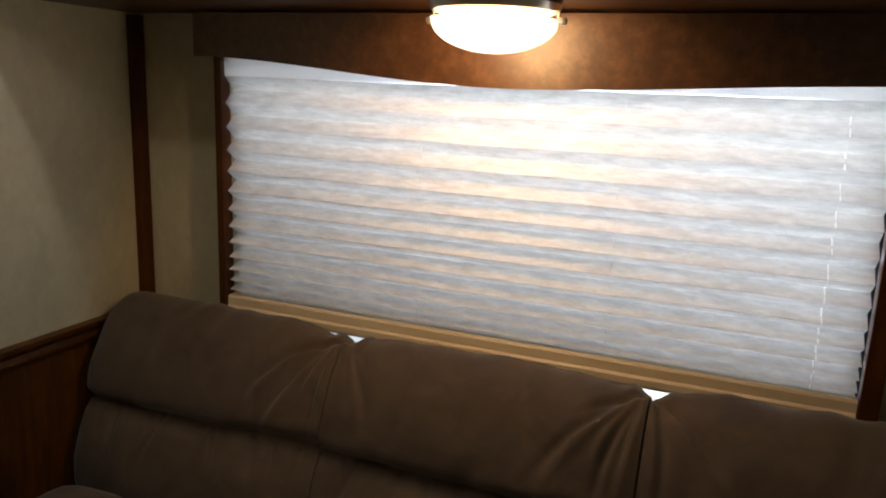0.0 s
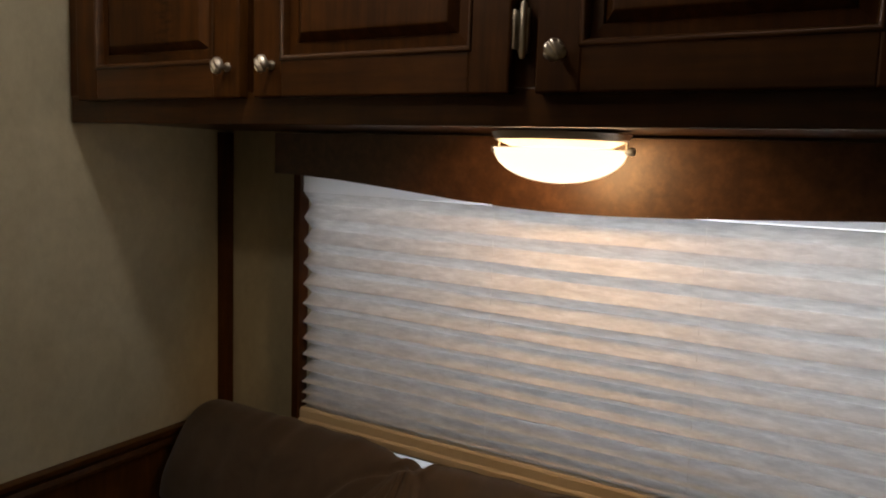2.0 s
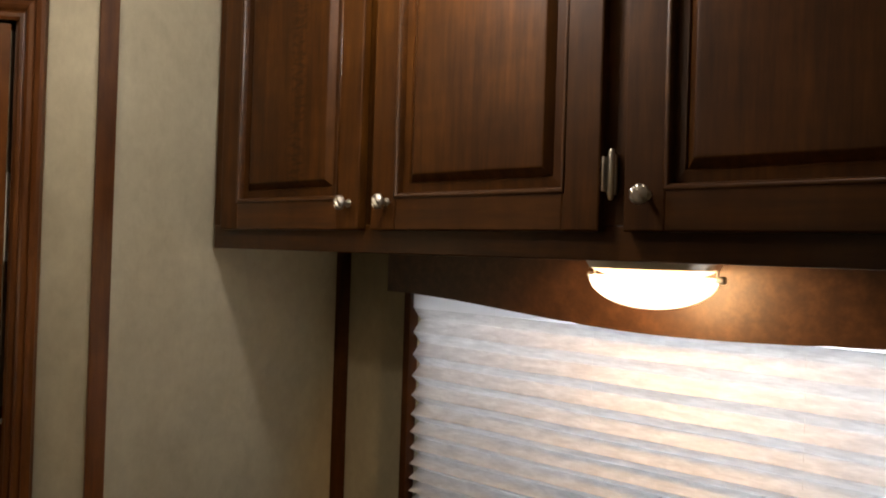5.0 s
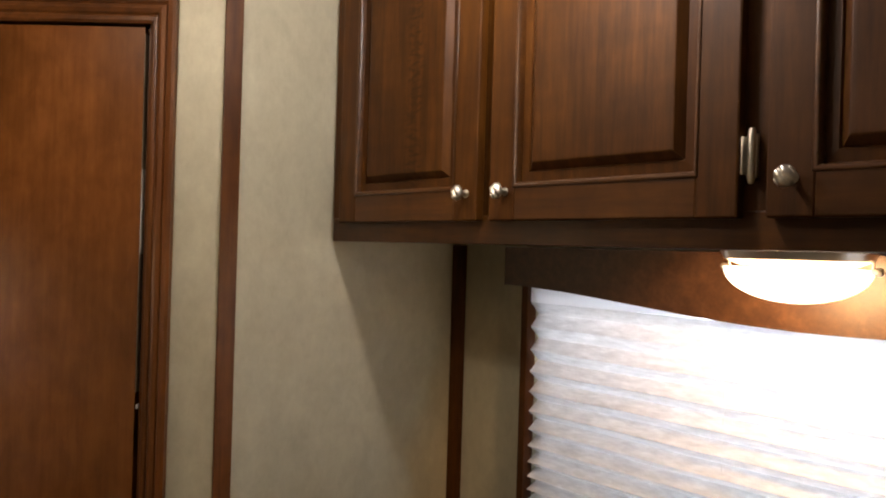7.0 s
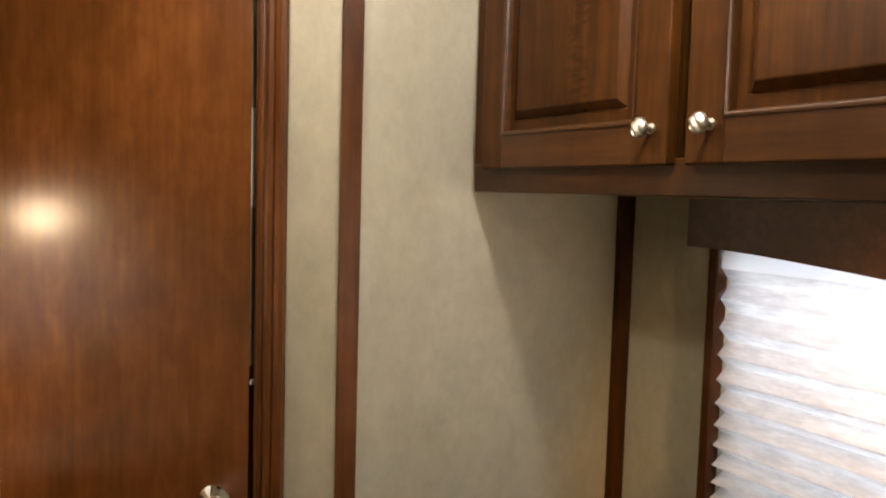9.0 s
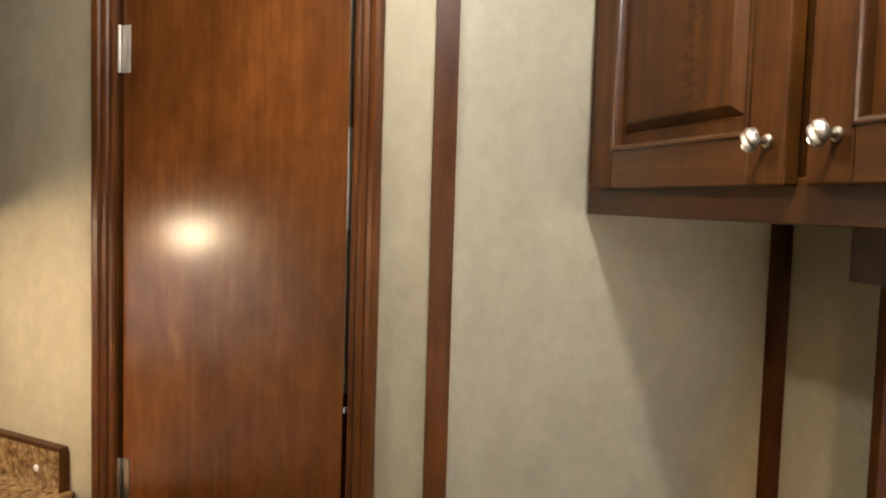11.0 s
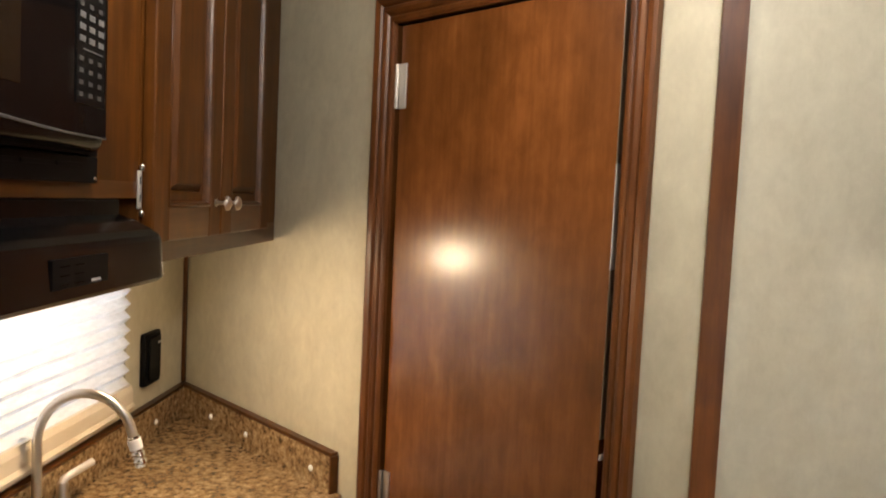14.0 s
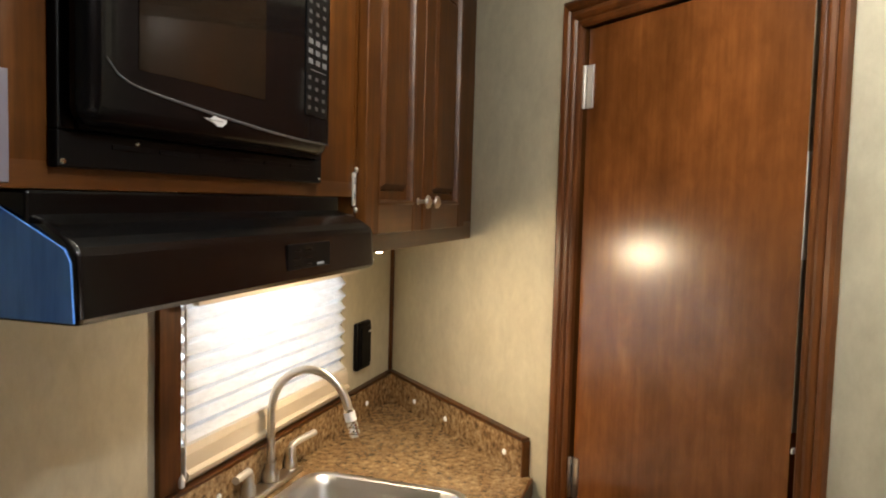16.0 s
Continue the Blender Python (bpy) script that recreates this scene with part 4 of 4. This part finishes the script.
def pillow(lo, hi, rounds, cuts):
    """A rounded block cut along y, so that it can follow the swelling front."""
    bm = box(lo, hi, rounds, segments=5)
    for k in range(1, cuts):
        y = lo[1] + (hi[1] - lo[1]) * k / cuts
        bmesh.ops.bisect_plane(bm, geom=bm.verts[:] + bm.edges[:] + bm.faces[:], plane_co=(0, y, 0), plane_no=(0, 1, 0))
    return swell(bm)


dr = part("door_front", pillow((KF + 0.0125, DY0, DZ0), (MF, DY1, DZ1), 0.017, 14), BLACK, mw, "glossy black door front", smooth=50)
FACE = MF - 0.009
# raised glossy window surround: level on top, sagging along its lower edge
edge = []
for k in range(33):
    u = k / 32
    y = 0.694 + (1.132 - 0.694) * u
    edge.append((y, 1.6475 - 0.026 * math.sin(min(1.0, u * 1.15) * math.pi / 2) + 0.018 * math.exp(-u / 0.03)))
bm = bmesh.new()
for back in (0.0005, -0.006):
    lower = [bm.verts.new((FACE + bulge(y) + 0.002 - 0.0025 + back, y, z)) for y, z in edge]
    upper = [bm.verts.new((FACE + bulge(y) + 0.002 - 0.0025 + back, y, 1.925)) for y, z in edge]
    if back > 0:
        rim = (lower, upper)
    for k in range(len(edge) - 1):
        bm.faces.new((lower[k], lower[k + 1], upper[k + 1], upper[k]))
for row, other in zip(rim, (lower, upper)):
    for k in range(len(edge) - 1):
        bm.faces.new((row[k], row[k + 1], other[k + 1], other[k]))
part("window_surround", bm, DARK_GLASS, dr, "glossy black window surround", smooth=30)
part("trim_curve", tube([(FACE + bulge(y) + 0.0002, y, z - 0.0008) for y, z in edge], [0.0009 + 0.0012 * math.sin(math.pi * k / 32) for k in range(33)], 8), RIDGE, dr, "curved raised ridge", smooth=60)
bm = bmesh.new()
cols = [0.733 + (0.945 - 0.733) * k / 10 for k in range(11)]
lower = [bm.verts.new((FACE + bulge(y) + 0.0008, y, 1.66)) for y in cols]
upper = [bm.verts.new((FACE + bulge(y) + 0.0008, y, 1.86)) for y in cols]
for k in range(10):
    bm.faces.new((lower[k], lower[k + 1], upper[k + 1], upper[k]))
bmesh.ops.solidify(bm, geom=bm.faces[:], thickness=0.0012)
part("door_glass", bm, SCREEN_GLASS, dr, "dark see-through door glass", smooth=40)
LX = FACE + bulge(0.846)
badge = ((0.825, 1.6265), (0.836, 1.6262), (0.842, 1.6285), (0.845, 1.6325), (0.849, 1.629), (0.866, 1.628), (0.8655, 1.624), (0.858, 1.6195), (0.85, 1.619), (0.842, 1.6225), (0.832, 1.6245))
part("logo", prism(badge, 0, LX - 0.0005, LX + 0.0012), PRINT, dr, "small silver badge")
part("logo_bar", box((LX + 0.0012, 0.833, 1.6245), (LX + 0.0016, 0.858, 1.6255), 0.0), KEY_PRINT, dr)
# keypad flat on the swelling front
KX = FACE + bulge(1.088)
tilt = Matrix.Translation((KX, 1.088, 0)) @ Matrix.Rotation(math.atan((bulge(1.12) - bulge(1.056)) / -0.064), 4, "Z")
kp = part("keypad", box((-0.003, -0.036, 1.656), (0.0014, 0.036, 1.86), 0.0006, None, tilt), BLACK_MATT, mw, "black keypad")
for r in range(12):
    for c in range(3):
        big = 4 <= r <= 6
        y, z = -0.03 + 0.023 * c, 1.664 + 0.0132 * r + (0.008 if r > 3 else 0)
        part("key", box((0.0014, y, z), (0.002, y + (0.014 if big else 0.0095), z + (0.0068 if big else 0.005)), 0.0002, None, tilt), KEY_PRINT if big else KEY_FAINT, kp)
part("divider", box((0.0014, -0.022, 1.7165), (0.002, 0.028, 1.7178), 0.0002, None, tilt), KEY_PRINT, kp)

# ---- range hood ----
hood = thing("range_hood", (-0.3, 0.967, 1.43), "black range hood with blue film on its side", "range hood")
HX = -0.113
part("upper_band", box((KW + 0.002, 0.6465, 1.506), (KF + 0.002, 1.254, 1.547), 0.003), BLACK, hood, smooth=35)


def canopy():
    """The flared lower shell with rounded front corners."""
    bm = bmesh.new()
    loops = []
    for z, xf, y0, y1, r in ((1.53, KF - 0.03, 0.655, 1.252, 0.004), (1.5285, KF - 0.006, 0.652, 1.256, 0.006), (1.518, HX - 0.03, 0.649, 1.27, 0.018), (1.507, HX - 0.012, 0.647, 1.285, 0.026), (1.4995, HX - 0.003, 0.646, 1.295, 0.032), (1.492, HX, 0.6455, 1.298, 0.034), (1.44, HX + 0.003, 0.6455, 1.299, 0.034), (1.434, HX - 0.003, 0.648, 1.296, 0.034)):
        rl = 0.006
        ring = [(KW + 0.002, y0)]
        ring += [(xf - rl + rl * math.sin(radians(a)), y0 + rl - rl * math.cos(radians(a))) for a in (0, 30, 60, 90)]
        ring += [(xf - r + r * math.cos(radians(a)), y1 - r + r * math.sin(radians(a))) for a in (0, 15, 30, 45, 60, 75, 90)]
        ring += [(KW + 0.002, y1)]
        loops.append([bm.verts.new((x, y, z)) for x, y in ring])
    for p, q in zip(loops, loops[1:]):
        for k in range(len(p)):
            bm.faces.new((p[k], p[(k + 1) % len(p)], q[(k + 1) % len(p)], q[k]))
    bm.faces.new(loops[0])
    bm.faces.new(loops[-1][::-1])
    return bm


part("shell", canopy(), HOOD_BLACK, hood, smooth=45)
film = ((KW + 0.02, 1.533), (-0.194, 1.533), (HX - 0.01, 1.4985), (HX - 0.004, 1.488), (HX - 0.001, 1.437), (KW + 0.02, 1.437))
part("film", prism(film, 1, 0.6425, 0.6452), BLUE, hood, "blue protective plastic film")
part("control_panel", box((HX - 0.002, 0.99, 1.452), (HX + 0.0035, 1.11, 1.485), 0.001), BLACK_MATT, hood)
for y in (1.005, 1.035):
    for k in range(3):
        part("switch_mark", box((HX + 0.0036, y, 1.456 + 0.01 * k), (HX + 0.0042, y + 0.018, 1.4575 + 0.01 * k)), BLACK, hood)
part("mark", box((HX + 0.0036, 1.07, 1.455), (HX + 0.0044, 1.09, 1.458)), PRINT, hood)
